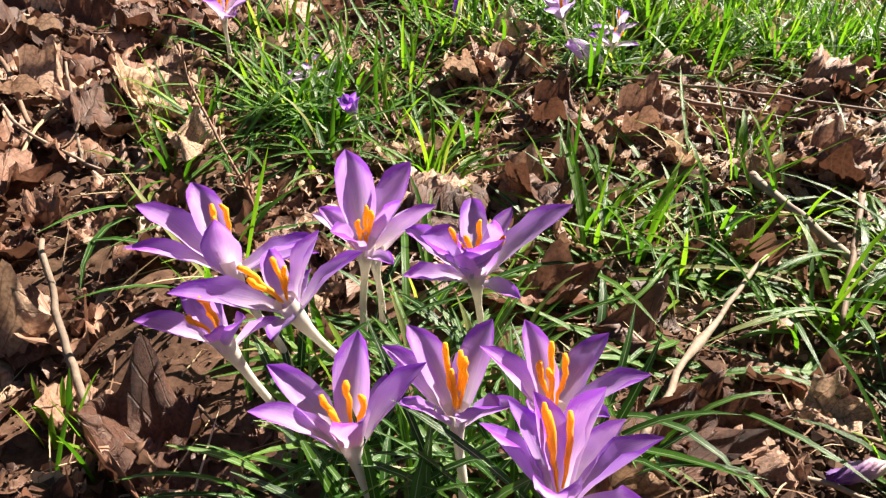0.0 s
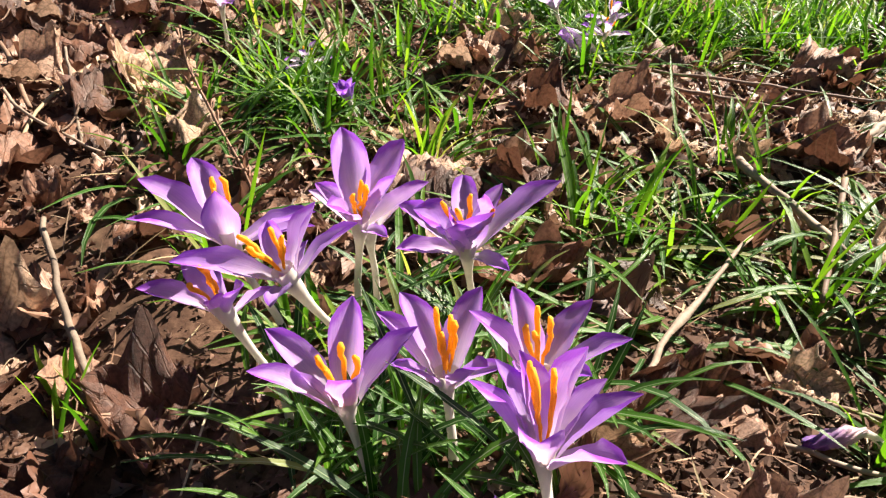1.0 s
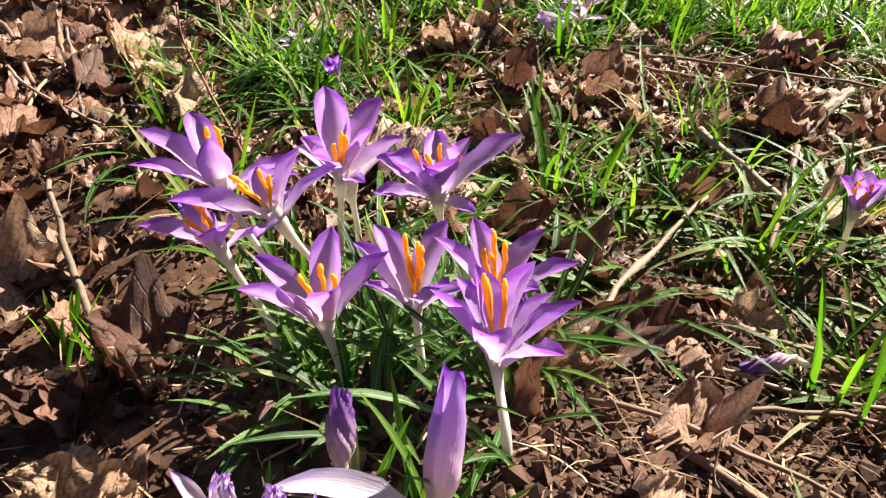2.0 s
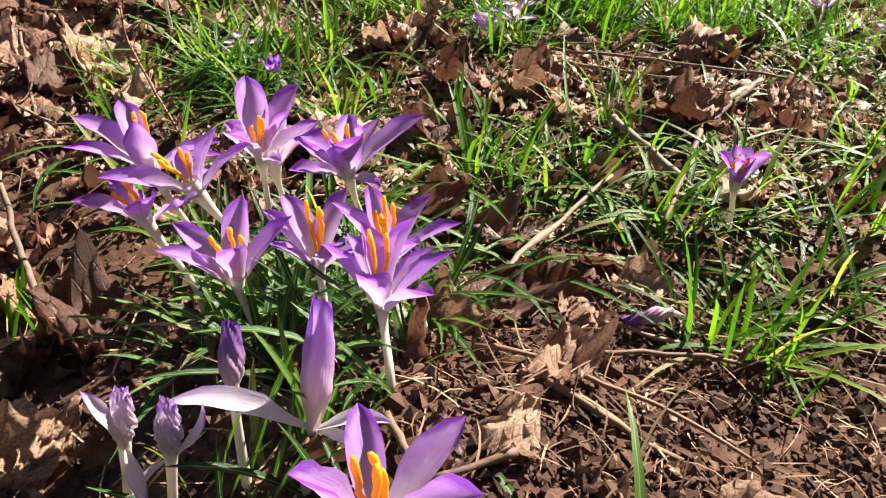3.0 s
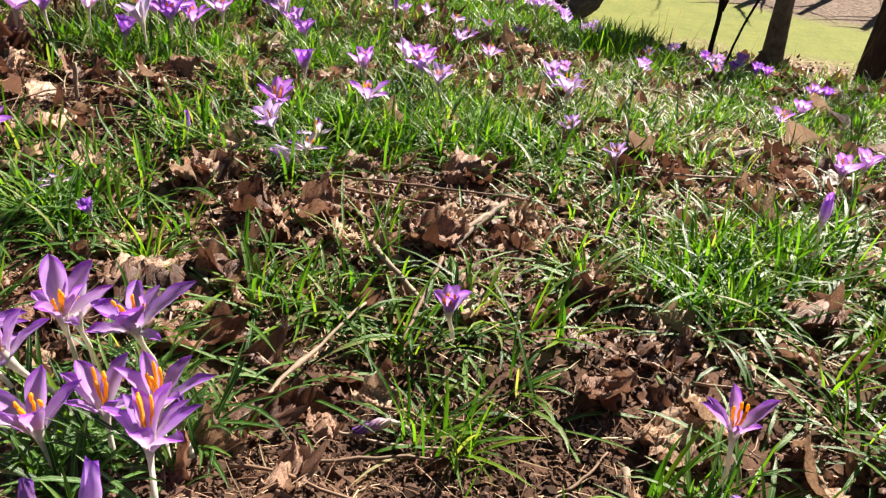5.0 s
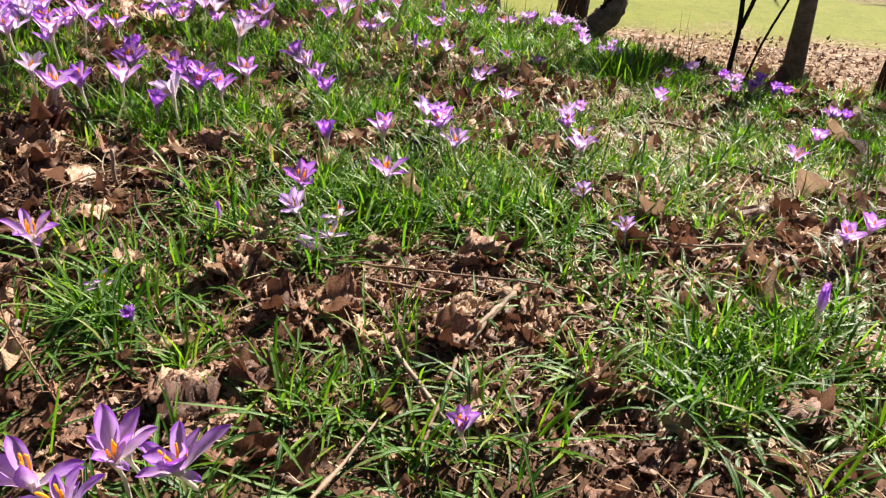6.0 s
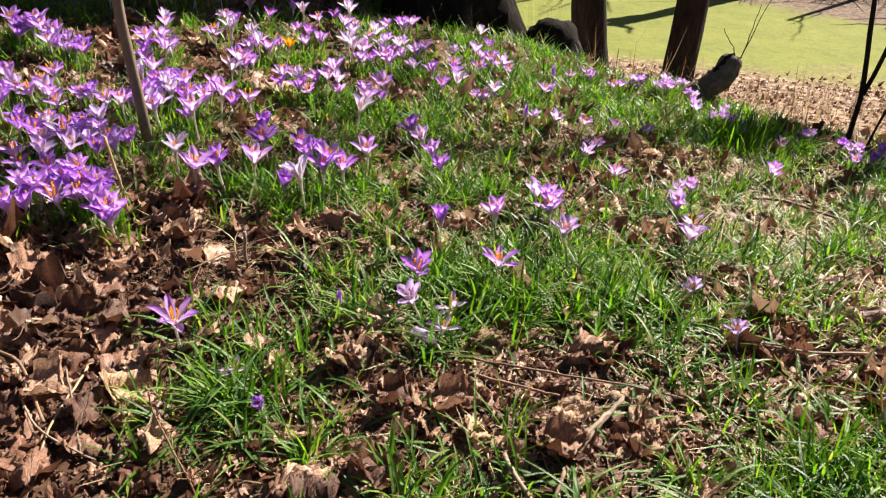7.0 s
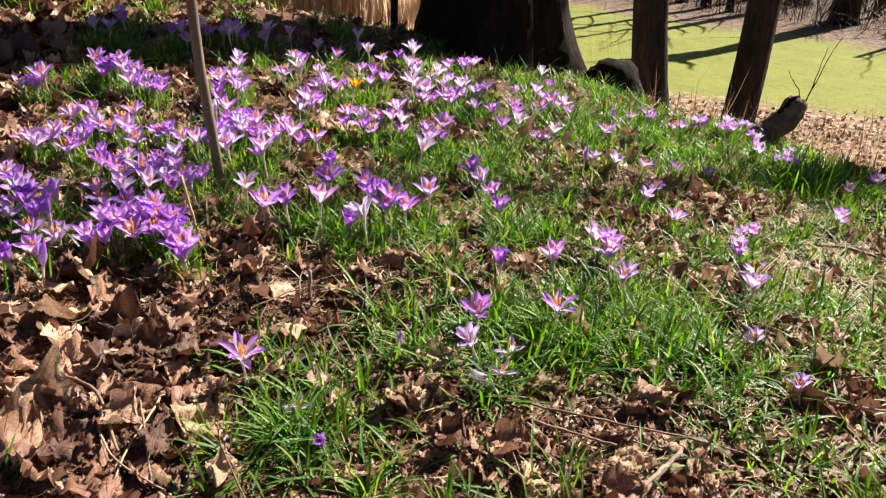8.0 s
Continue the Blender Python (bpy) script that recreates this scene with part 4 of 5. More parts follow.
for k, (dx, dz, ln) in enumerate(((0.06, 0.21, 1), (0.035, 0.17, 1), (-0.05, 0.10, 1))):
    part("sprout", tube("sprout", bend_line([lline[-4] + (0.02, 0, 0), lline[-4] + np.array([0.025 + dx * 0.25, 0, dz * 0.35]), lline[-4] + np.array([0.02 + dx, 0.01, dz])], 9, 0.002, 20 + k), np.linspace(0.0019, 0.0008, 9), M_BARK, 6), log)

bpy_bm = bmesh.new()
bmesh.ops.create_icosphere(bpy_bm, subdivisions=4, radius=1.0)
for v in bpy_bm.verts:
    n = noise.fractal(v.co * 1.6, 1.0, 2.0, 5) * 0.12 + noise.fractal(v.co * 6, 1.0, 2.0, 3) * 0.06
    v.co = v.co * (1 + n)
    v.co.x, v.co.y, v.co.z = v.co.x * 0.105, v.co.y * 0.09, v.co.z * 0.115
stone = bpy.data.meshes.new("boulder")
bpy_bm.to_mesh(stone)
bpy_bm.free()
stone.materials.append(M_ROCK)
stone.polygons.foreach_set("use_smooth", np.ones(len(stone.polygons), bool))
ob = tagged(new("boulder", stone), "dark rough boulder between the tree trunks", "boulder")
ob.location = (0.30, 2.43, hz(0.30, 2.43) + 0.025)

# dry flower stalk beside the near clump
weed, wl = up_stem("weed_stalk", -0.046, 0.314, [(-0.010, 0.006, 0.012), (-0.030, 0.022, 0.034), (-0.047, 0.037, 0.053), (-0.055, 0.044, 0.064), (-0.053, 0.046, 0.074)], [0.0011, 0.0010, 0.0009, 0.0008, 0.0006], M_STALK, "dry brown weed stalk with small seed heads", "weed", 9, 6, 0.0004, 20)
g9 = np.random.default_rng(9)
for k in range(22):
    p = wl[min(int(7 + k * 13 / 22), 19)]
    a = g9.uniform(0, 6.28)
    q = p + np.array([math.cos(a), math.sin(a), 0.5]) * g9.uniform(0.003, 0.011)
    part("seed_head", tube("seed_head", bend_line([p, (p + q) / 2 + np.array([0, 0, 0.001]), q], 6, 0.0003, 40 + k), [0.0003, 0.0003, 0.0004, 0.0008, 0.0010, 0.0005], M_STALK, 6, 0.3, k), weed)

G_ST = "fallen sticks"
stick("stick", [(0.19, 0.305, 0.018), (0.16, 0.25, 0.012), (0.128, 0.180, 0.006)], 0.0010, 0.0015, M_STICK, "pale weathered stick lying on grass", "stick", seed=1, knots=3, wobble=0.0009, group=G_ST)
stick("stick", [(0.04, 0.54), (0.17, 0.52, 0.012), (0.21, 0.51, 0.014), (0.34, 0.50, 0.010), (0.39, 0.49, 0.004)], 0.0015, 0.0010, M_TWIG, "long thin brown twig across the grass", "twig", n=24, seed=2, group=G_ST)
stick("stick", [(0.56, 1.26), (0.70, 1.27, 0.02), (0.88, 1.20, 0.01)], 0.0034, 0.0022, M_TWIG, "thin fallen branch on the sunny bank", "twig", n=20, seed=3, group=G_ST)
stick("stick", [(0.66, 1.10), (0.69, 0.97, 0.016), (0.85, 0.85, 0.01)], 0.0034, 0.0024, M_TWIG, "brown fallen branch in thin grass", "twig", n=20, seed=4, group=G_ST)
stick("stick", [(-0.03, 0.81, 0.016), (0.02, 0.78, 0.012), (0.075, 0.745, 0.006)], 0.0036, 0.0025, M_STICK, "split pale stem lying in grass", "stick", seed=5, knots=2, group=G_ST)
stick("stick", [(-0.128, 0.672, -0.01), (-0.128, 0.674, 0.020), (-0.127, 0.676, 0.042)], 0.0026, 0.0022, M_STICK, "short upright broken stub", "stick", n=8, seed=6, group=G_ST)
stick("stick", [(-0.300, 0.735, -0.01), (-0.306, 0.740, 0.05), (-0.318, 0.745, 0.11)], 0.0022, 0.0018, M_STRAW, "pale upright cane among crocuses", "cane", n=10, seed=7, group=G_ST)
stick("stick", [(0.305, 0.475, 0.020), (0.255, 0.395, 0.006)], 0.0024, 0.0030, M_STICK, "short pale stick on dead leaves", "stick", seed=8, group=G_ST)
stick("stick", [(0.245, 0.365, 0.012), (0.215, 0.27, 0.008)], 0.0018, 0.0012, M_TWIG, "thin brown twig in grass", "twig", seed=9, group=G_ST)
stick("stick", [(0.337, 0.166, 0.008), (0.331, 0.142, 0.006), (0.325, 0.118, 0.004)], 0.0024, 0.0026, M_STICK, "thick cut tan stick on the soil", "stick", n=10, seed=10, sides=12, group=G_ST)
stick("stick", [(0.108, 0.088, 0.004), (0.122, 0.066, 0.005), (0.142, 0.052, 0.003)], 0.0013, 0.0018, M_TWIG, "bent brown root end on the mound", "twig", n=12, seed=11, knots=3, group=G_ST)
stick("stick", [(0.124, 0.066, 0.006), (0.146, 0.078, 0.008)], 0.0009, 0.0013, M_TWIG, "short side twig on the mound", "twig", n=8, seed=12, group=G_ST)
stick("stick", [(0.155, 0.118, 0.005), (0.195, 0.094, 0.004)], 0.0014, 0.0010, M_TWIG, "broken strip of bark on the soil", "bark", n=8, seed=13, group=G_ST)
stick("stick", [(-0.135, 0.265, 0.018), (-0.105, 0.225, 0.012), (-0.070, 0.185, 0.004)], 0.0014, 0.0018, M_STICK, "thin dry stalk over dead leaves", "stick", seed=14, group=G_ST)
stick("stick", [(-0.215, 0.425, 0.026), (-0.165, 0.345, 0.006)], 0.0010, 0.0011, M_STICK, "dry stalk over dead leaves", "stick", seed=15, group=G_ST)
stick("stick", [(0.165, 0.495, 0.012), (0.245, 0.475, 0.012)], 0.0016, 0.0012, M_TWIG, "thin twig in grass", "twig", seed=16, group=G_ST)
stick("stick", [(0.195, 0.380, 0.016), (0.235, 0.305, 0.010)], 0.0024, 0.0018, M_STICK, "tan dry stalk in grass", "stick", seed=17, group=G_ST)
stick("stick", [(0.29, 0.45, 0.018), (0.245, 0.385, 0.008)], 0.0022, 0.0022, M_STICK, "pale stick in grass", "stick", seed=18, group=G_ST)
stick("stick", [(-0.25, 0.40, 0.010), (-0.205, 0.355, 0.016), (-0.15, 0.345, 0.006)], 0.0012, 0.0009, M_STICK, "curved dry stalk on dead leaves", "stick", seed=19, group=G_ST)
stick("stick", [(-0.36, 0.47, 0.014), (-0.27, 0.44, 0.022), (-0.21, 0.375, 0.008)], 0.0014, 0.0017, M_TWIG, "bent brown stick in leaf litter", "stick", n=16, seed=20, knots=2, group=G_ST)
stick("stick", [(-0.21, 0.45, 0.012), (-0.20, 0.36, 0.010), (-0.19, 0.31, 0.004)], 0.0012, 0.0010, M_STRAW, "pale dry stalk in leaf litter", "stick", seed=21, group=G_ST)
stick("root", [(0.290, 0.132, 0.0), (0.293, 0.143, 0.006), (0.304, 0.148, 0.006), (0.310, 0.138, 0.006), (0.312, 0.126, 0.001)], 0.0006, 0.0009, M_STICK, "pale curled root loop on the soil", "root", n=16, seed=31, group=G_ST)
stick("stick", [(0.300, 0.150, 0.004), (0.318, 0.166, 0.007), (0.330, 0.182, 0.004)], 0.0010, 0.0007, M_TWIG, "dark broken root on the soil", "root", n=10, seed=32, group=G_ST)
stick("stick", [(0.175, 0.185, 0.006), (0.205, 0.178, 0.006), (0.24, 0.182, 0.004)], 0.0010, 0.0008, M_STICK, "thin dry stalk lying on soil", "stick", n=10, seed=33, group=G_ST)
stick("stick", [(0.60, 0.62, 0.016), (0.52, 0.60, 0.020), (0.44, 0.62, 0.010)], 0.0016, 0.0012, M_STICK, "pale dry stem across the grass", "stick", n=14, seed=34, group=G_ST)
for k, (x0, y0, x1, y1) in enumerate(((-0.10, 0.70, 0.03, 0.63), (-0.16, 0.66, -0.04, 0.73), (-0.06, 0.76, 0.04, 0.69), (-0.20, 0.60, -0.12, 0.72), (-0.02, 0.66, -0.10, 0.60), (0.16, 0.15, 0.26, 0.17), (0.13, 0.14, 0.22, 0.11), (0.20, 0.21, 0.30, 0.19), (0.40, 0.24, 0.52, 0.21), (0.24, 0.07, 0.30, 0.11))):
    stick("twig", [(x0, y0, 0.004), ((x0 + x1) / 2, (y0 + y1) / 2, 0.010), (x1, y1, 0.003)], 0.0011, 0.0007, M_TWIG, "thin brown twig on bare soil", "twig", n=12, wobble=0.0012, seed=50 + k, sides=6, group="small twigs")


# ---------------------------------------------------------------- dead leaves
def leaf_outline(kind, u):
    body = math.sin(math.pi * min(1, u * 0.96 + 0.02))
    if kind == "oak":
        return (0.05 + 0.30 * body ** 0.7) * (1 + 0.22 * math.sin(u * 22.0 + 0.6)) * (1 - u ** 8)
    if kind == "maple":
        return (0.05 + 0.42 * body ** 0.9) * (1 + 0.24 * math.sin(u * 13.0 + 2.2)) * (1 - u ** 7)
    return 0.03 + 0.29 * body ** 0.9 * (1 + 0.04 * math.sin(u * 60))


def leaf_data(kind, curl, fold, roll, seed, nu=19, nv=11):
    """A unit leaf from stalk to tip along x, curled and folded."""
    g = np.random.default_rng(seed)
    ph = g.uniform(0, 6.28, 6)
    V, UV = [], []
    for i in range(nu):
        u = i / (nu - 1)
        w = leaf_outline(kind, u)
        for j in range(nv):
            v = 2 * j / (nv - 1) - 1
            asym = 1 + 0.22 * math.sin(9 * u + ph[0] + (2 if v > 0 else 0))
            y = v * w * asym
            z = fold * abs(y) + curl * (u - 0.45) ** 2 * 1.6 + roll * v * abs(v) * w * math.sin(3 * u + ph[1])
            z += 0.065 * math.sin(7 * u + 4 * v + ph[2]) + 0.06 * math.sin(15 * u - 6 * v + ph[3]) * abs(v) + 0.042 * math.sin(23 * u + 11 * v + ph[5]) + 0.02 * g.normal()
            x = u + 0.05 * math.sin(5 * v + ph[4]) * u - 0.35 * abs(curl) * (u - 0.45) ** 3
            V.append((x - 0.5, y * (1 - 0.35 * abs(fold)), z))
            UV.append((u, v * 0.5 + 0.5))
    F = [[i * nv + j, i * nv + j + 1, (i + 1) * nv + j + 1, (i + 1) * nv + j] for i in range(nu - 1) for j in range(nv - 1)]
    V = np.array(V)
    V[:, 2] -= np.percentile(V[:, 2], 12)
    return V, F, np.array(UV)


LEAF_FORMS = []
for k, (kind, curl, fold, roll) in enumerate((("oak", 0.3, 0.25, 0.5), ("oak", 0.7, 0.1, 0.9), ("oak", -0.25, -0.3, 0.6), ("maple", 0.35, 0.2, 0.6), ("plain", 0.25, 0.35, 0.3), ("maple", 0.8, 0.5, 0.8), ("oak", 1.0, 0.7, 0.4), ("plain", -0.3, -0.4, 0.5))):
    v, f, uv = leaf_data(kind, curl, fold, roll, 60 + k)
    me = make_mesh("dead_leaf", v, f, M_PALELEAF if k in (3, 4) else M_LEAF, uv)
    stalk_v, stalk_f, stalk_uv = tube_data(bend_line([(-0.85, 0.05, 0.06), (-0.65, 0.02, 0.02), (-0.46, 0, v[4][2])], 6), [0.012, 0.009, 0.009, 0.01, 0.012, 0.012], 5)
    LEAF_FORMS.append((me, make_mesh("stalk", stalk_v, stalk_f, M_TWIG, stalk_uv)))

LEAF_WORDS = ("brown lobed oak leaf lying on soil", "curled brown oak leaf on the litter", "arched brown oak leaf on the litter", "dry maple leaf, tan and wrinkled", "pale tan ribbed leaf on soil", "crumpled tan leaf in the litter", "tightly rolled brown leaf", "arched ribbed brown leaf in grass")


def dead_leaf(x, y, size, form, turn, tip=(0, 0), lift=0.003, group="fallen leaves", words=None):
    me, stalk = LEAF_FORMS[form]
    ob = new("dead_leaf", me)
    ob.matrix_basis = pose(x, y, hz(x, y) + lift, tip[0], tip[1], turn) @ Matrix.Scale(size, 4)
    tagged(ob, words or LEAF_WORDS[form], "leaf", group)
    part("stalk", stalk, ob)
    return ob


for x, y, size, form, turn, tx, ty in ((-0.160, 0.432, 0.062, 3, 100, 26, -14), (-0.151, 0.406, 0.045, 4, 70, 40, 0), (0.04, 0.50, 0.060, 1, 20, 8, 6), (-0.03, 0.48, 0.045, 4, 140, 20, -20), (0.08, 0.36, 0.05, 0, 10, 5, 5),
                                        (0.255, 0.455, 0.032, 4, 30, 15, 0), (0.33, 0.465, 0.045, 4, 100, 24, 0), (0.24, 0.40, 0.055, 0, 160, 8, -10), (0.49, 0.465, 0.05, 2, 60, 25, 10), (0.58, 0.53, 0.06, 1, 0, 10, 5),
                                        (0.30, 0.56, 0.06, 6, 30, 12, 0), (0.52, 0.335, 0.07, 2, 100, 30, 20), (0.34, 0.335, 0.06, 6, 10, 15, 0), (0.045, 0.325, 0.065, 7, 55, 6, 0)):
    dead_leaf(x, y, size, form, turn, (tx, ty))
for x, y, size, form, turn, tx, ty in ((-0.24, 0.81, 0.075, 3, 30, 16, 20), (-0.25, 0.775, 0.07, 5, 100, 10, 0), (-0.08, 0.68, 0.05, 2, 0, 10, 0), (0.30, 1.72, 0.08, 1, 20, 20, 0), (-0.33, 1.37, 0.08, 5, 60, 40, 10),
                                        (0.09, 1.54, 0.08, 3, 0, 20, 10), (-0.41, 0.65, 0.07, 3, 150, 20, 0), (-0.22, 0.71, 0.06, 0, 200, 12, 10), (0.13, 1.53, 0.08, 5, 120, 30, 0), (0.25, 1.46, 0.08, 6, 10, 20, 0), (-0.02, 1.49, 0.08, 1, 70, 30, 0),
                                        (-0.10, 0.97, 0.05, 4, 20, 20, 0), (-0.32, 0.49, 0.07, 0, 60, 15, 5), (-0.32, 0.43, 0.08, 3, 10, 20, 12)):
    dead_leaf(x, y, size, form, turn, (tx, ty))
for x, y, size, form, turn, tx, ty in ((-0.30, 0.37, 0.075, 1, 120, 10, 0), (-0.24, 0.46, 0.06, 2, 30, 12, 0), (-0.35, 0.60, 0.07, 0, 80, 12, 5), (-0.40, 0.57, 0.08, 3, 190, 10, 0), (-0.12, 0.215, 0.055, 3, 20, 22, 8),
                                        (0.05, 0.51, 0.05, 1, 170, 14, 0), (0.18, 0.585, 0.05, 2, 10, 16, 0), (0.255, 0.41, 0.05, 0, 40, 12, 10), (0.08, 0.345, 0.045, 4, 10, 10, 0), (0.09, 0.275, 0.055, 6, 10, 10, 0), (-0.26, 0.53, 0.06, 0, 30, 15, 0),
                                        (-0.29, 0.52, 0.06, 1, 80, 15, 0), (-0.20, 0.33, 0.06, 2, 120, 12, 5), (0.15, 0.20, 0.035, 1, 70, 10, 0)):
    dead_leaf(x, y, size, form, turn, (tx, ty))
for x, y, size, form, turn, tx, ty in ((0.20, 0.22, 0.030, 0, 10, 12, 0), (0.17, 0.19, 0.030, 2, 120, 14, 10), (-0.04, 0.17, 0.045, 5, 200, 12, 0), (0.212, 0.084, 0.034, 4, 30, 14, 10), (0.16, 0.13, 0.030, 5, 100, 14, 8), (0.37, 0.185, 0.045, 4, 40, 12, 5),
                                        (0.145, 0.09, 0.026, 2, 60, 14, 0), (0.120, 0.155, 0.032, 3, 10, 22, 0), (0.23, 0.16, 0.022, 6, 20, 12, 0), (0.36, 0.35, 0.05, 2, 10, 14, 0), (0.26, 0.315, 0.04, 1, 100, 10, 0),
                                        (0.34, 0.23, 0.04, 5, 20, 12, 0), (0.34, 0.14, 0.03, 1, 140, 12, 0), (0.44, 0.16, 0.05, 3, 90, 20, 0), (-0.06, 0.14, 0.04, 1, 10, 10, 0)):
    dead_leaf(x, y, size, form, turn, (tx, ty))


for x, y, size, form, turn, tx, ty in ((0.372, 0.195, 0.050, 4, 20, 14, 6), (0.40, 0.21, 0.045, 3, 120, 10, 0), (0.135, 0.185, 0.040, 5, 80, 30, 0), (0.165, 0.20, 0.038, 0, 40, 24, 10), (-0.012, 0.098, 0.030, 1, 80, 12, 5), (-0.08, 0.19, 0.034, 0, 120, 14, 0), (0.36, 0.66, 0.05, 0, 30, 14, 0), (0.27, 0.64, 0.045, 3, 100, 12, 8), (0.47, 0.48, 0.05, 1, 10, 18, 0), (0.12, 0.46, 0.05, 4, 140, 14, 0), (0.45, 1.42, 0.07, 3, 40, 30, 0), (0.5, 1.5, 0.07, 0, 0, 20, 0), (0.33, 1.62, 0.07, 5, 80, 20, 0), (0.56, 0.47, 0.06, 3, 10, 18, 6), (0.62, 0.40, 0.06, 4, 70, 20, 0)):
    dead_leaf(x, y, size, form, turn, (tx, ty))


gm = np.random.default_rng(505)
for x, y, size, form, turn, tx, ty in ((-0.017, 0.091, 0.032, 3, 60, 38, 10), (-0.012, 0.090, 0.026, 4, 100, 30, 0), (-0.032, 0.103, 0.034, 4, 20, 30, 12)):
    dead_leaf(x, y, size, form, turn, (tx, ty), 0.010)
for x, y, size, form, turn in ((0.051, 0.504, 0.041, 1, 20), (-0.034, 0.473, 0.031, 4, 60), (-0.159, 0.432, 0.061, 3, 100), (-0.242, 0.782, 0.053, 5, 30), (-0.231, 0.728, 0.059, 1, 80), (0.295, 0.566, 0.047, 2, 10), (0.326, 0.458, 0.03, 4, 120), (0.267, 0.452, 0.027, 4, 40), (0.244, 0.403, 0.048, 0, 10), (0.033, 0.334, 0.051, 7, 40), (0.088, 0.356, 0.043, 1, 0), (0.354, 0.365, 0.039, 5, 60), (0.395, 0.349, 0.041, 2, 20), (0.312, 0.319, 0.031, 0, 90), (0.584, 0.543, 0.044, 3, 10), (0.488, 0.459, 0.032, 4, 80), (0.175, 0.562, 0.046, 7, 20), (-0.001, 0.385, 0.031, 3, 150), (0.528, 0.323, 0.035, 5, 100)):
    dead_leaf(x, y, size * (0.72 if form == 3 else 1.0), form, turn, (gm.normal() * 7, gm.normal() * 7), 0.010)
for x, y, size, form, turn in ((0.16, 0.463, 0.03, 0, 40), (0.507, 0.648, 0.038, 1, 120), (0.244, 0.42, 0.023, 4, 10), (-0.152, 0.429, 0.069, 3, 60), (-0.419, 0.657, 0.079, 5, 80), (-0.245, 0.783, 0.063, 5, 20), (-0.224, 0.711, 0.055, 1, 60), (-0.286, 0.549, 0.054, 1, 20), (-0.367, 0.522, 0.063, 0, 150), (-0.346, 0.44, 0.063, 2, 30), (-0.293, 0.501, 0.052, 0, 100), (0.046, 0.503, 0.045, 2, 10), (0.285, 0.56, 0.073, 7, 30), (0.144, 0.46, 0.053, 1, 60), (0.324, 0.459, 0.045, 4, 110), (-0.331, 0.392, 0.064, 3, 10), (-0.218, 0.522, 0.051, 2, 80), (-0.029, 0.452, 0.032, 0, 20), (0.484, 0.599, 0.046, 6, 150)):
    dead_leaf(x, y, size * (0.72 if form == 3 else 1.0), form, turn, (gm.normal() * 7, gm.normal() * 7), 0.010)
for x, y, size, form, turn in ((-0.044, 0.787, 0.047, 7, 10), (-0.257, 0.37, 0.06, 0, 60), (0.016, 0.392, 0.036, 4, 10), (-0.302, 0.551, 0.085, 0, 5), (-0.27, 0.562, 0.06, 3, 30), (-0.238, 0.749, 0.07, 7, 20), (-0.234, 0.417, 0.05, 1, 70), (-0.105, 0.368, 0.045, 3, 10), (-0.182, 0.398, 0.06, 7, 100), (-0.169, 0.472, 0.045, 4, 60), (-0.06, 0.51, 0.035, 1, 120), (-0.156, 0.544, 0.042, 0, 80), (-0.123, 0.592, 0.045, 2, 30), (0.051, 0.58, 0.045, 0, 10), (0.089, 0.453, 0.045, 1, 60), (0.029, 0.331, 0.05, 7, 50), (-0.24, 0.80, 0.078, 7, 15), (-0.293, 1.315, 0.10, 7, 30), (-0.26, 1.30, 0.08, 3, 100), (-0.075, 1.425, 0.08, 0, 20), (-0.05, 0.96, 0.05, 7, 120), (-0.222, 0.735, 0.066, 3, 10), (-0.15, 0.752, 0.055, 1, 160), (0.007, 0.973, 0.05, 4, 40)):
    dead_leaf(x, y, size * (0.72 if form == 3 else 1.0), form, turn, (gm.normal() * 7, gm.normal() * 7), 0.010)


# ---------------------------------------------------------------- masses: litter, soil crumbs, grass
def soft_spot(x, y, cx, cy, r):
    return np.exp(-((x - cx) ** 2 + (y - cy) ** 2) / (2 * r * r))


BARE = ((0.21, 0.12, 0.075), (0.27, 0.15, 0.05), (0.15, 0.15, 0.03), (-0.12, 0.68, 0.10), (0.02, 0.70, 0.05), (-0.16, 0.24, 0.07), (-0.22, 0.36, 0.09), (-0.34, 0.50, 0.11), (-0.25, 0.66, 0.10), (-0.25, 0.77, 0.05), (0.03, 0.50, 0.04), (0.27, 0.53, 0.05), (-0.9, 1.2, 0.25), (-0.8, 0.7, 0.2), (0.19, 0.57, 0.04), (0.22, 0.43, 0.03), (0.1, 0.33, 0.03), (-0.066, 0.172, 0.03), (-0.035, 0.13, 0.03), (-0.01, 0.09, 0.035), (0.03, 0.05, 0.03), (0.0, 0.02, 0.04), (0.17, 0.20, 0.04), (0.02, 0.13, 0.02), (0.36, 0.66, 0.05), (0.47, 0.49, 0.05), (0.6, 1.5, 0.08), (0.3, 1.05, 0.05), (0.62, 0.78, 0.06), (0.5, 1.25, 0.05), (0.12, 1.2, 0.05), (0.2, 0.48, 0.04))
TUFTS = ((-0.06, 0.45, 0.045), (0.0, 0.42, 0.05), (0.02, 0.60, 0.05), (0.34, 0.70, 0.06), (0.19, 0.66, 0.05), (0.31, 0.86, 0.06), (-0.18, 0.87, 0.06), (-0.08, 0.88, 0.05), (0.47, 0.37, 0.06), (0.55, 0.42, 0.08), (0.72, 1.66, 0.05), (0.22, 0.165, 0.010), (0.37, 0.14, 0.03), (0.28, 0.27, 0.04), (0.16, 0.38, 0.05), (0.10, 0.25, 0.03), (0.13, 0.62, 0.06), (0.24, 0.67, 0.06), (0.05, 0.16, 0.015))


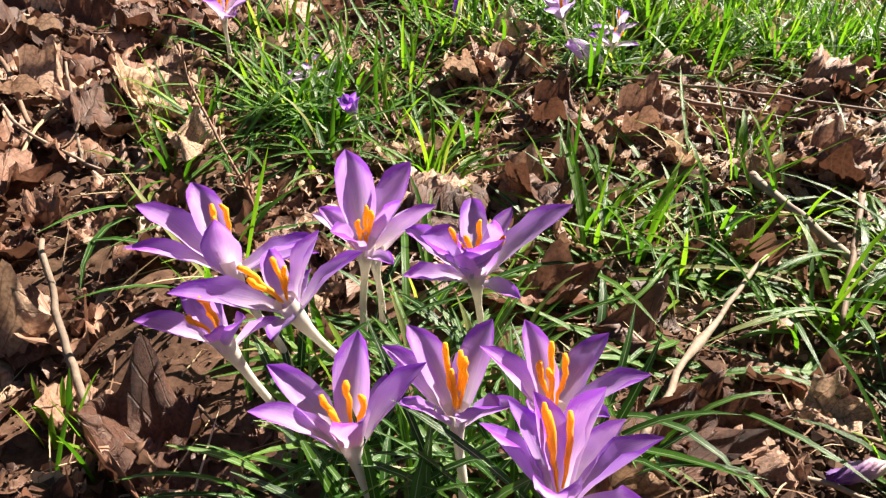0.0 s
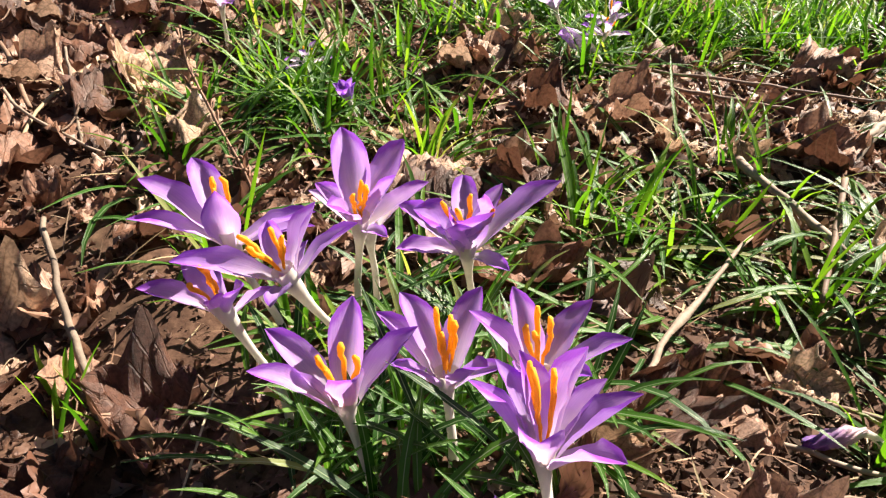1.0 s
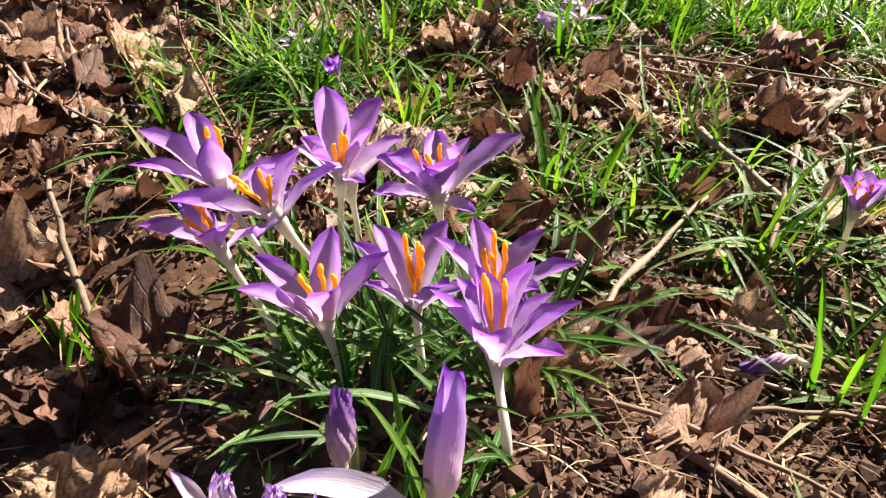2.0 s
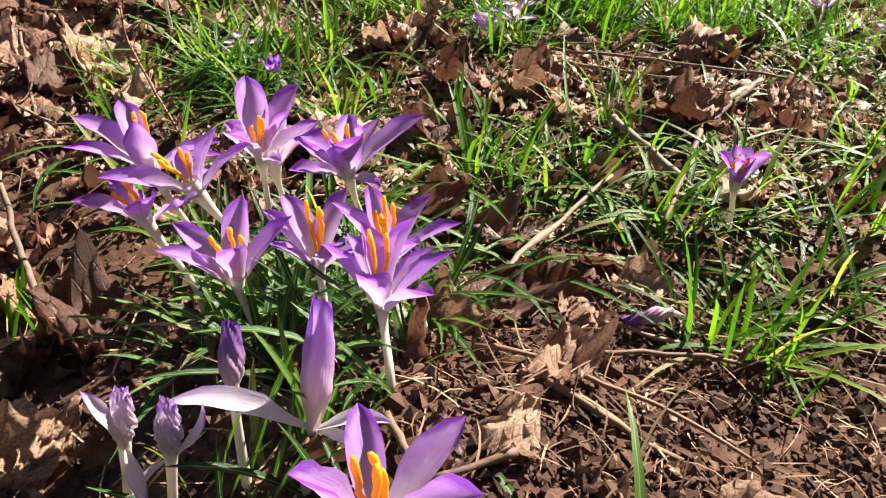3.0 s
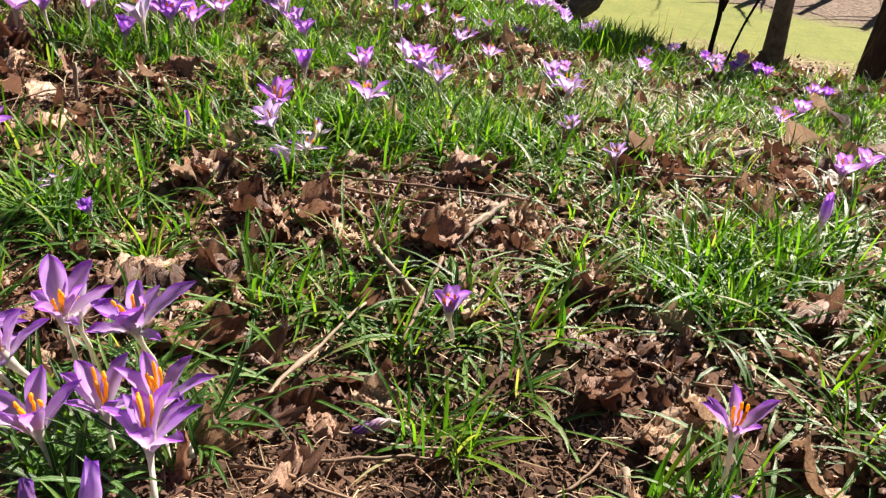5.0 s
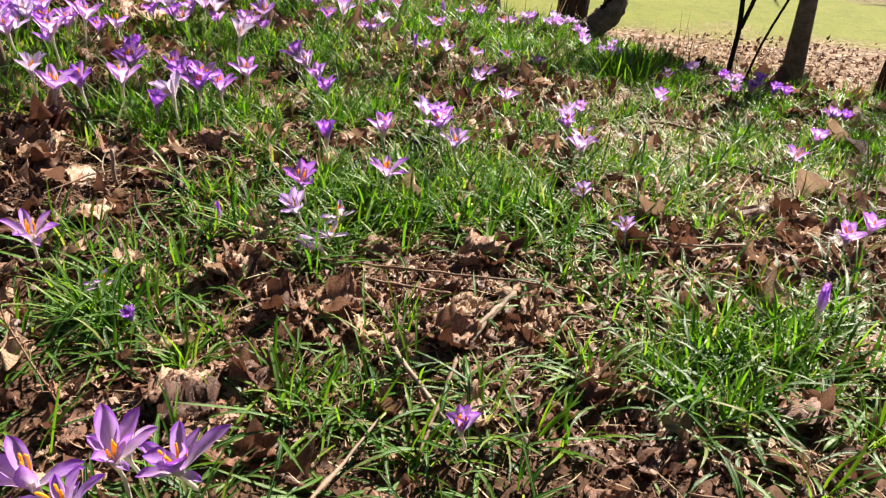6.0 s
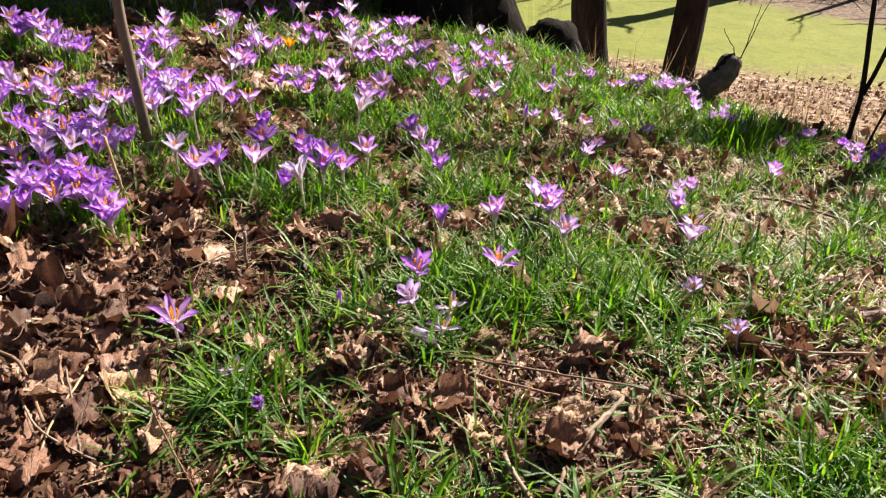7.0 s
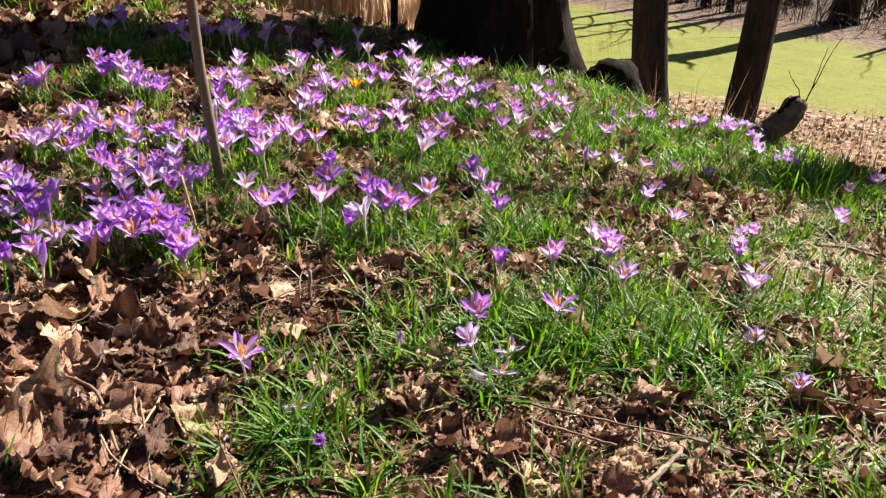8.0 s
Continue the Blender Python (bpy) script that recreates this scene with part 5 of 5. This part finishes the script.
GRASSY_NEAR = ((0.19, 0.35, 0.057, 0.044), (-0.09, 0.43, 0.035, 0.089), (-0.03, 0.46, 0.037, 0.044), (0.0, 0.61, 0.051, 0.08), (0.27, 0.73, 0.128, 0.12), (0.23, 0.19, 0.015, 0.031), (0.32, 0.28, 0.037, 0.029), (0.11, 0.34, 0.044, 0.038), (0.17, 0.3, 0.035, 0.03), (0.42, 0.52, 0.086, 0.087), (0.49, 0.38, 0.083, 0.082), (0.31, 0.29, 0.027, 0.028), (0.36, 0.14, 0.025, 0.023))
BARE_NEAR = ((-0.06, 0.20, 0.045, 0.045), (-0.15, 0.22, 0.05, 0.09), (-0.09, 0.15, 0.05, 0.06), (-0.03, 0.10, 0.035, 0.04), (-0.2, 0.38, 0.033, 0.079), (-0.11, 0.21, 0.02, 0.032), (0.18, 0.2, 0.036, 0.027), (0.05, 0.5, 0.039, 0.033), (0.2, 0.53, 0.05, 0.045), (0.07, 0.41, 0.023, 0.036), (0.25, 0.41, 0.023, 0.025), (0.16, 0.12, 0.044, 0.035), (0.24, 0.13, 0.043, 0.028), (0.16, 0.48, 0.056, 0.049), (0.06, 0.51, 0.031, 0.051), (0.21, 0.41, 0.043, 0.039), (0.34, 0.22, 0.044, 0.028), (0.35, 0.19, 0.026, 0.023), (0.2, 0.15, 0.042, 0.033), (0.40, 0.40, 0.020, 0.020), (-0.05, 0.14, 0.026, 0.02), (-0.11, 0.2, 0.016, 0.023))
GRASSY_FAR = ((-0.08, 0.42, 0.059, 0.054), (-0.0, 0.58, 0.051, 0.049), (0.19, 0.73, 0.114, 0.091), (0.28, 0.88, 0.1, 0.108), (0.4, 0.6, 0.052, 0.071), (0.46, 0.52, 0.053, 0.059), (-0.13, 0.54, 0.018, 0.052), (-0.45, 0.56, 0.025, 0.06), (-0.14, 0.89, 0.06, 0.08), (0.09, 1.0, 0.07, 0.113), (0.45, 1.76, 0.375, 0.223), (-0.02, 1.27, 0.173, 0.113), (0.37, 0.74, 0.047, 0.066), (-0.01, 0.5, 0.035, 0.023), (0.36, 0.68, 0.082, 0.129), (-0.06, 0.49, 0.048, 0.052), (0.21, 0.68, 0.061, 0.062), (0.71, 1.65, 0.122, 0.132), (-0.83, 1.52, 0.137, 0.086), (-0.78, 1.24, 0.112, 0.065), (0.59, 0.91, 0.072, 0.135))
BARE_FAR = ((-0.27, 0.44, 0.096, 0.08), (-0.11, 0.7, 0.086, 0.079), (-0.24, 0.57, 0.07, 0.07), (0.04, 0.5, 0.043, 0.026), (0.14, 0.48, 0.048, 0.047), (0.28, 0.54, 0.045, 0.044), (0.23, 0.58, 0.038, 0.031), (0.37, 0.51, 0.034, 0.039), (0.01, 0.43, 0.027, 0.03), (-0.47, 0.65, 0.062, 0.07), (-0.23, 0.75, 0.045, 0.064), (-0.37, 0.69, 0.078, 0.044), (-1.02, 1.42, 0.1, 0.14), (-1.17, 1.64, 0.113, 0.076), (-0.05, 0.8, 0.04, 0.034), (0.57, 1.39, 0.171, 0.059), (0.25, 1.47, 0.108, 0.072), (-0.09, 1.43, 0.082, 0.076), (-0.34, 1.36, 0.073, 0.07), (-0.12, 0.6, 0.038, 0.06), (0.36, 0.97, 0.032, 0.052))


def flat_spot(x, y, cx, cy, rx, ry):
    """A patch with a level middle and a soft edge."""
    return np.exp(-(((x - cx) / rx) ** 2 + ((y - cy) / ry) ** 2) ** 1.5)


def cover(x, y):
    """How thickly grass stands, 0 to 1."""
    n = 0.5 + 0.22 * np.sin(23 * x + 9 * y + 1.0) + 0.2 * np.sin(-11 * x + 27 * y + 2.0) + 0.18 * np.sin(47 * x - 31 * y) + 0.12 * np.sin(70 * x + 63 * y + 0.5)
    c = np.clip((n - 0.52) * 3.8, 0.02, 1)
    sunny = np.clip((y - 0.75) / 0.3, 0, 1) * np.clip((x + 0.05) / 0.2, 0, 1)
    c = c * (0.40 + 0.3 * np.clip((y - 0.55) / 0.3, 0, 1)) + 0.16 * sunny
    patch = 0.5 + 0.5 * np.sin(8.3 * x + 3.0 * np.sin(3.1 * y) + 1.0) * np.sin(6.7 * y + 2.0 * np.sin(4.3 * x))
    c = c * np.clip(0.10 + 1.5 * patch, 0, 1.15)
    c = c * np.where(x < -0.15, 0.75, 1.0) * np.where(x < -0.55, 0.7, 1.0)
    for cx, cy, r in BARE:
        c = c * (1 - 0.93 * soft_spot(x, y, cx, cy, r))
    for cx, cy, r in TUFTS:
        c = c + 0.6 * soft_spot(x, y, cx, cy, r)
    for spot in (*GRASSY_NEAR, *GRASSY_FAR):
        c = np.maximum(c, 0.75 * flat_spot(x, y, *spot) * np.clip(0.35 + 1.3 * n, 0.2, 1))
    for spot in (*BARE_NEAR, *BARE_FAR):
        c = c * (1 - 0.94 * flat_spot(x, y, *spot))
    return np.clip(c, 0, 1) * np.clip(1 - past_crest(x, y) / 0.25, 0, 1)


def blades(count, box, g, length, width, rise, droop, weight=None, segs=5, tuft=1, spread=0.012, spots=None):
    """Many strap blades as one set of arrays."""
    x = np.empty(0)
    y = np.empty(0)
    while len(x) < count:
        a, b = g.uniform(box[0], box[1], count * 2), g.uniform(box[2], box[3], count * 2)
        keep = g.uniform(size=count * 2) < (weight(a, b) if weight else 1)
        x, y = np.r_[x, a[keep]], np.r_[y, b[keep]]
    x, y = x[:count], y[:count]
    if spots is not None:
        S = np.repeat(np.array(spots), count // len(spots) + 1, axis=0)[:count]
        x, y = S[:, 0] + g.normal(size=count) * spread, S[:, 1] + g.normal(size=count) * spread
    az = g.uniform(0, 2 * math.pi, count)
    if tuft > 1:
        k = np.arange(count) // tuft * tuft
        r = spread * np.sqrt(g.uniform(size=count)) * g.uniform(0.5, 1.3, count)
        x, y = x[k] + r * np.cos(az), y[k] + r * np.sin(az)
        az = az + g.normal(size=count) * 0.5
    ln = g.uniform(*length, count)
    wd = g.uniform(*width, count)
    r0 = np.radians(g.uniform(*rise, count))
    dr = np.radians(g.uniform(*droop, count))
    tw = g.normal(size=count) * 0.5
    pos = np.stack([x, y, height(x, y) - 0.003], 1)
    n = segs + 1
    V = np.empty((count, n, 3, 3))
    UV = np.empty((count, n, 3, 2))
    for i in range(n):
        u = i / segs
        e = r0 - dr * u ** 1.3
        a = az + tw * u
        d = np.stack([np.cos(e) * np.cos(a), np.cos(e) * np.sin(a), np.sin(e)], 1)
        s = np.stack([-np.sin(a), np.cos(a), np.zeros(count)], 1)
        up = np.cross(s, d) * -1
        up = np.where(up[:, 2:3] < 0, -up, up)
        w = (wd * 0.5 * (0.6 + 0.4 * min(1, u * 4)) * (1 - max(0, (u - 0.65) / 0.35) ** 1.5 * 0.92))[:, None]
        V[:, i, 0], V[:, i, 1], V[:, i, 2] = pos - s * w + up * w * 0.3, pos, pos + s * w + up * w * 0.3
        UV[:, i, 0], UV[:, i, 1], UV[:, i, 2] = (u, 0), (u, 0.5), (u, 1)
        pos = pos + d * (ln / segs)[:, None]
        low = height(pos[:, 0], pos[:, 1]) + 0.0015
        pos[:, 2] = np.maximum(pos[:, 2], low)
    base = (np.arange(count) * n * 3)[:, None, None]
    i, k = np.arange(segs)[:, None], np.arange(2)[None, :]
    q = (i * 3 + k).reshape(1, -1, 1)
    F = (base + q + np.array([0, 1, 4, 3])[None, None, :]).reshape(-1, 4)
    return V.reshape(-1, 3), F, UV.reshape(-1, 2)


def joined(sets):
    V, F, UV, o = [], [], [], 0
    for v, f, uv in sets:
        V.append(v)
        F.append(np.asarray(f) + o)
        UV.append(uv)
        o += len(v)
    return np.concatenate(V), np.concatenate(F), np.concatenate(UV)


def mass(name, sets, mat, label, category):
    v, f, uv = joined(sets)
    return tagged(new(name, make_mesh(name, v, f, mat, uv)), label, category, kind="stuff")


gd = np.random.default_rng(404)
small = 0
while small < 180:
    if small < 44:
        x, y, size = gd.uniform(0.0, 0.72), gd.uniform(0.36, 1.0), gd.uniform(0.028, 0.052)
    elif small < 75:
        x, y, size = gd.uniform(-0.5, 0.6), gd.uniform(1.0, 1.9), gd.uniform(0.035, 0.065)
    else:
        x, y, size = gd.uniform(-0.05, 0.66), gd.uniform(0.22, 0.80), gd.uniform(0.012, 0.032)
    if gd.uniform() < 1.0 - 1.6 * float(cover(np.array([x]), np.array([y]))[0]):
        dead_leaf(x, y, size, (4, 3, 4, 0, 7, 3, 2, 1)[small % 8], gd.uniform(0, 360), (gd.normal() * 14, gd.normal() * 14))
        small += 1
gr = np.random.default_rng(21)
near_box, mid_box, far_box = (-0.35, 0.75, -0.12, 0.72), (-0.75, 1.25, 0.65, 1.35), (-1.3, 1.6, 1.25, 2.9)
mass("grass", [blades(2700, near_box, gr, (0.024, 0.066), (0.0014, 0.0030), (30, 85), (10, 80), cover, 5, 12, 0.012),
               blades(9500, mid_box, gr, (0.022, 0.055), (0.0014, 0.0030), (30, 85), (10, 75), cover, 5, 14, 0.013),
               blades(14500, far_box, gr, (0.022, 0.055), (0.0018, 0.0034), (35, 85), (10, 70), cover, 5, 10, 0.018),
               blades(420, far_box, gr, (0.05, 0.10), (0.0022, 0.0038), (45, 88), (5, 60), None, 5, 1, 0.030, [(0.79, 1.72), (0.74, 1.70), (0.83, 1.76), (0.70, 1.64)]),
               blades(240, near_box, gr, (0.024, 0.046), (0.0012, 0.0024), (45, 88), (10, 70), None, 5, 1, 0.018, [(0.50, 0.40), (0.46, 0.335), (0.54, 0.46), (0.42, 0.37), (0.53, 0.37), (0.58, 0.52)]),
               blades(11 * len(PLANTED), far_box, gr, (0.028, 0.058), (0.0015, 0.0032), (55, 88), (5, 60), None, 5, 1, 0.013, PLANTED)], M_GRASS, "short bright green spring grass on the bank", "grass")
mass("crocus_leaves", [blades(1700, near_box, gr, (0.035, 0.09), (0.0020, 0.0036), (8, 48), (20, 90), cover, 6, 5, 0.008),
                       blades(2600, mid_box, gr, (0.035, 0.09), (0.0020, 0.0034), (12, 65), (15, 90), cover, 6, 5, 0.01),
                       blades(2500, far_box, gr, (0.045, 0.10), (0.0022, 0.0036), (20, 75), (15, 90), cover, 5, 5, 0.01),
                       blades(27, near_box, gr, (0.030, 0.052), (0.0020, 0.0030), (58, 88), (5, 45), None, 7, 1, 0.005, [(0.064, 0.066), (0.075, 0.064), (0.083, 0.076), (0.096, 0.070), (0.102, 0.056), (0.052, 0.070)]),
                       blades(210, (-0.03, 0.125, 0.11, 0.26), gr, (0.03, 0.056), (0.0018, 0.0030), (38, 78), (15, 80), lambda x, y: soft_spot(x, y, 0.070, 0.165, 0.034), 7, 3, 0.006)],
     M_STRAPS, "glossy striped crocus leaves lying in arcs", "leaves")
mass("shoots", [blades(5, near_box, gr, (0.020, 0.034), (0.0016, 0.0024), (70, 88), (0, 20), None, 5, 1, 0.002, [(0.295, 0.134), (0.303, 0.131), (0.232, 0.166)]),
                blades(45, near_box, gr, (0.03, 0.055), (0.0011, 0.0019), (55, 88), (0, 50), None, 5, 1, 0.012, [(0.365, 0.125), (0.385, 0.135), (0.240, 0.165)]),
                blades(12, near_box, gr, (0.026, 0.045), (0.0018, 0.0030), (62, 85), (0, 30), None, 6, 1, 0.006, [(-0.082, 0.180), (-0.056, 0.162)])], M_GRASS, "fresh upright green shoots in bare soil", "shoots")
mass("dry_grass", [blades(800, near_box, gr, (0.015, 0.06), (0.0005, 0.0011), (0, 30), (0, 40), None, 4),
                   blades(6500, mid_box, gr, (0.02, 0.08), (0.0006, 0.0016), (0, 35), (0, 40), None, 4),
                   blades(3500, far_box, gr, (0.03, 0.09), (0.0010, 0.0022), (0, 35), (0, 40), None, 4),
                   blades(3600, (0.45, 1.05, 0.75, 1.7), gr, (0.025, 0.08), (0.0008, 0.0018), (0, 30), (0, 40), None, 4)], M_STRAW, "thin dry straw and dead grass blades", "straw")


def litter_cover(x, y):
    soil = sum(soft_spot(x, y, cx, cy, r) for cx, cy, r in BARE[:4])
    return np.clip(1.0 - 1.2 * cover(x, y), 0.06, 1) * np.clip(1.2 - past_crest(x, y), 0.3, 1) * np.clip(1 - 0.75 * soil, 0.2, 1)


def broken_cover(x, y):
    return np.clip(1.0 - 1.3 * cover(x, y), 0.06, 1)


def chip_cover(x, y):
    """Leaf pieces thin out where the soil lies open."""
    soil = sum(soft_spot(x, y, cx, cy, r) for cx, cy, r in BARE[:3])
    return broken_cover(x, y) * np.clip(1 - 0.8 * soil, 0.14, 1)


def scatter_leaves(count, box, g, size, forms=24, tilt=32, weight=None, nu=11, nv=7, flat=1.0, kinds=("oak", "oak", "maple", "plain")):
    F0 = []
    for k in range(forms):
        F0.append(leaf_data(kinds[k % 4], flat * g.uniform(-0.8, 1.6), flat * g.uniform(-0.7, 0.9), flat * g.uniform(0.3, 1.4), 500 + k, nu, nv))
    xs, ys = np.empty(0), np.empty(0)
    while len(xs) < count:
        a, b = g.uniform(box[0], box[1], 2 * count), g.uniform(box[2], box[3], 2 * count)
        keep = g.uniform(size=2 * count) < (weight(a, b) if weight is not None else 1.0)
        xs, ys = np.r_[xs, a[keep]], np.r_[ys, b[keep]]
    xs, ys = xs[:count], ys[:count]
    out = []
    for x, y, z in zip(xs, ys, height(xs, ys)):
        v, f, uv = F0[int(g.integers(forms))]
        s = g.uniform(*size)
        r = np.array(pose(0, 0, 0, g.normal() * tilt, g.normal() * tilt, g.uniform(0, 360)).to_3x3())
        w = v @ r.T * s
        w[:, 2] -= np.percentile(w[:, 2], 20)
        out.append((w + (x, y, z + 0.001), f, uv))
    return out


mass("leaf_litter", scatter_leaves(700, (-0.45, 0.75, -0.12, 0.75), gr, (0.012, 0.032), weight=litter_cover, tilt=20, nu=15, nv=9, kinds=("oak", "oak", "maple", "oak")) + scatter_leaves(1700, (-1.1, 1.2, 0.6, 1.5), gr, (0.015, 0.045), tilt=26, weight=litter_cover, flat=0.9)
     + scatter_leaves(1900, (-1.8, 1.4, 1.3, 3.2), gr, (0.025, 0.06), tilt=18, weight=litter_cover, flat=0.7) + scatter_leaves(380, (-0.65, -0.10, 0.2, 0.85), gr, (0.022, 0.055), tilt=12, nu=15, nv=9, flat=0.45, weight=lambda x, y: 1 - 0.92 * soft_spot(x, y, -0.13, 0.67, 0.09)) + scatter_leaves(420, (-1.9, -0.75, 0.6, 2.6), gr, (0.035, 0.07), tilt=12, flat=0.5), M_LITTER, "brown fallen leaves covering the woodland floor", "leaf litter")
mass("leaf_fragments", scatter_leaves(8500, (-0.45, 0.75, -0.12, 0.75), gr, (0.003, 0.010), weight=chip_cover, nu=7, nv=5, tilt=26, flat=1.0, kinds=("plain", "oak", "plain", "maple")) + scatter_leaves(4500, (-0.95, 0.95, 0.65, 1.5), gr, (0.005, 0.016), weight=broken_cover, nu=6, nv=5, tilt=24), M_CHIP, "small broken pieces of dead leaf", "leaf litter")


mass("pale_fragments", scatter_leaves(2600, (-0.05, 0.55, 0.26, 0.70), gr, (0.006, 0.022), weight=broken_cover, nu=5, nv=4, tilt=14, flat=0.5), M_LITTER, "pale broken dead leaves on the soil", "leaf litter")
mass("matted_straw", [blades(1500, (0.02, 0.7, 0.28, 0.75), gr, (0.015, 0.06), (0.0005, 0.0013), (0, 20), (0, 30), None, 4)], M_STRAW, "matted dry straw on the soil", "straw")


def crumbs(count, g, box, size, weight):
    octa = np.array([(1, 0, 0), (-1, 0, 0), (0, 1, 0), (0, -1, 0), (0, 0, 1), (0, 0, -1)], float)
    F0 = np.array([(0, 2, 4), (2, 1, 4), (1, 3, 4), (3, 0, 4), (2, 0, 5), (1, 2, 5), (3, 1, 5), (0, 3, 5)])
    x, y = g.uniform(box[0], box[1], count * 12), g.uniform(box[2], box[3], count * 12)
    keep = g.uniform(size=count * 12) < weight(x, y)
    x, y = x[keep][:count], y[keep][:count]
    n = len(x)
    s = g.uniform(*size, n) * (0.4 + g.uniform(size=n) ** 3 * 1.4)
    V = octa[None] * g.uniform(0.55, 1.3, (n, 6, 1)) * s[:, None, None] * g.uniform(0.5, 1.3, (n, 1, 3))
    q = np.linalg.qr(g.normal(size=(n, 3, 3)))[0]
    V = np.einsum("nij,nkj->nki", q, V) + np.stack([x, y, height(x, y) + s * 0.35], 1)[:, None]
    return V.reshape(-1, 3), (F0[None] + 6 * np.arange(n)[:, None, None]).reshape(-1, 3)


def soil_weight(x, y):
    return np.minimum(1.0, 0.12 + sum(soft_spot(x, y, cx, cy, r) for cx, cy, r in BARE[:5]))


cv, cf = crumbs(80000, gr, (-0.35, 0.6, -0.1, 0.85), (0.0008, 0.0026), soil_weight)
tagged(new("soil_crumbs", make_mesh("soil_crumbs", cv, cf, M_CRUMB, None, False)), "crumbly dark brown soil lumps", "soil", kind="stuff")
mass("root_fibres", [blades(4200, (-0.35, 0.6, -0.1, 0.85), gr, (0.006, 0.030), (0.0003, 0.0008), (0, 50), (0, 90), soil_weight, 5)], M_FIBRE, "fine brown root fibres on bare soil", "roots")
mass("reeds", [blades(4600, (-2.6, -0.42, 2.2, 4.4), gr, (0.45, 0.9), (0.003, 0.007), (78, 90), (0, 14), lambda x, y: np.clip((past_crest(x, y) - 0.35) * 3, 0, 1) * np.clip((3.9 - y + 0.4 * np.sin(5 * x)) * 1.2, 0, 1) * np.clip((x + 2.2 + 0.3 * np.sin(4 * y)) * 1.2, 0, 1), 4)], M_REED, "tall pale dry reeds behind the big tree", "reeds")
mass("dry_stems", [blades(900, (0.5, 4.5, 3.2, 8.5), gr, (0.2, 0.6), (0.002, 0.005), (65, 90), (0, 30), None, 4)], M_STRAW, "thin dry stems standing in the leaf litter", "stems")
mass("slope_litter", scatter_leaves(8000, (0.7, 8.0, 2.4, 10.8), gr, (0.03, 0.075), nu=5, nv=4, tilt=10, weight=lambda x, y: np.clip((10.6 - y) * 0.8, 0, 1)), M_LITTER, "dead leaves on the slope below the bank", "leaf litter")
mass("brushwood", [blades(3600, (0.5, 12.0, 16.6, 24.0), gr, (0.25, 1.3), (0.008, 0.030), (3, 85), (-20, 60), lambda x, y: np.clip((0.6 * x + y - 19.6) / 1.5, 0, 1), 4)], M_BRUSH, "tangled bare brushwood under the far trees", "brushwood")
mass("outer_litter", scatter_leaves(6500, (-4.5, 2.0, -3.5, 3.6), gr, (0.045, 0.10), nu=5, nv=4, tilt=16, weight=lambda x, y: np.where(((x > -0.65) & (x < 0.8) & (y > -0.15) & (y < 0.9)) | ((x > -0.95) & (x < 1.1) & (y >= 0.9) & (y < 3.0)), 0.0, 1.0) * np.exp(-((x + 0.3) ** 2 + (y - 0.8) ** 2) / 9.0), flat=0.7), M_LITTER, "dead leaves strewn round the flowery bank", "leaf litter")
mass("outer_grass", [blades(6000, (-3.0, 1.7, -2.5, 2.4), gr, (0.03, 0.07), (0.002, 0.004), (35, 85), (10, 70), lambda x, y: np.where(((x > -0.6) & (x < 0.8) & (y > -0.1)) | ((x > -0.9) & (y > 0.7)), 0.0, 1.0) * np.exp(-((x - 0.2) ** 2 + (y - 0.5) ** 2) / 2.5) * np.clip(0.5 + np.sin(5 * x + 2 * y) * np.sin(4 * y - 3 * x), 0.03, 1), 3, 14, 0.03)], M_GRASS, "tufts of spring grass among dead leaves", "grass")
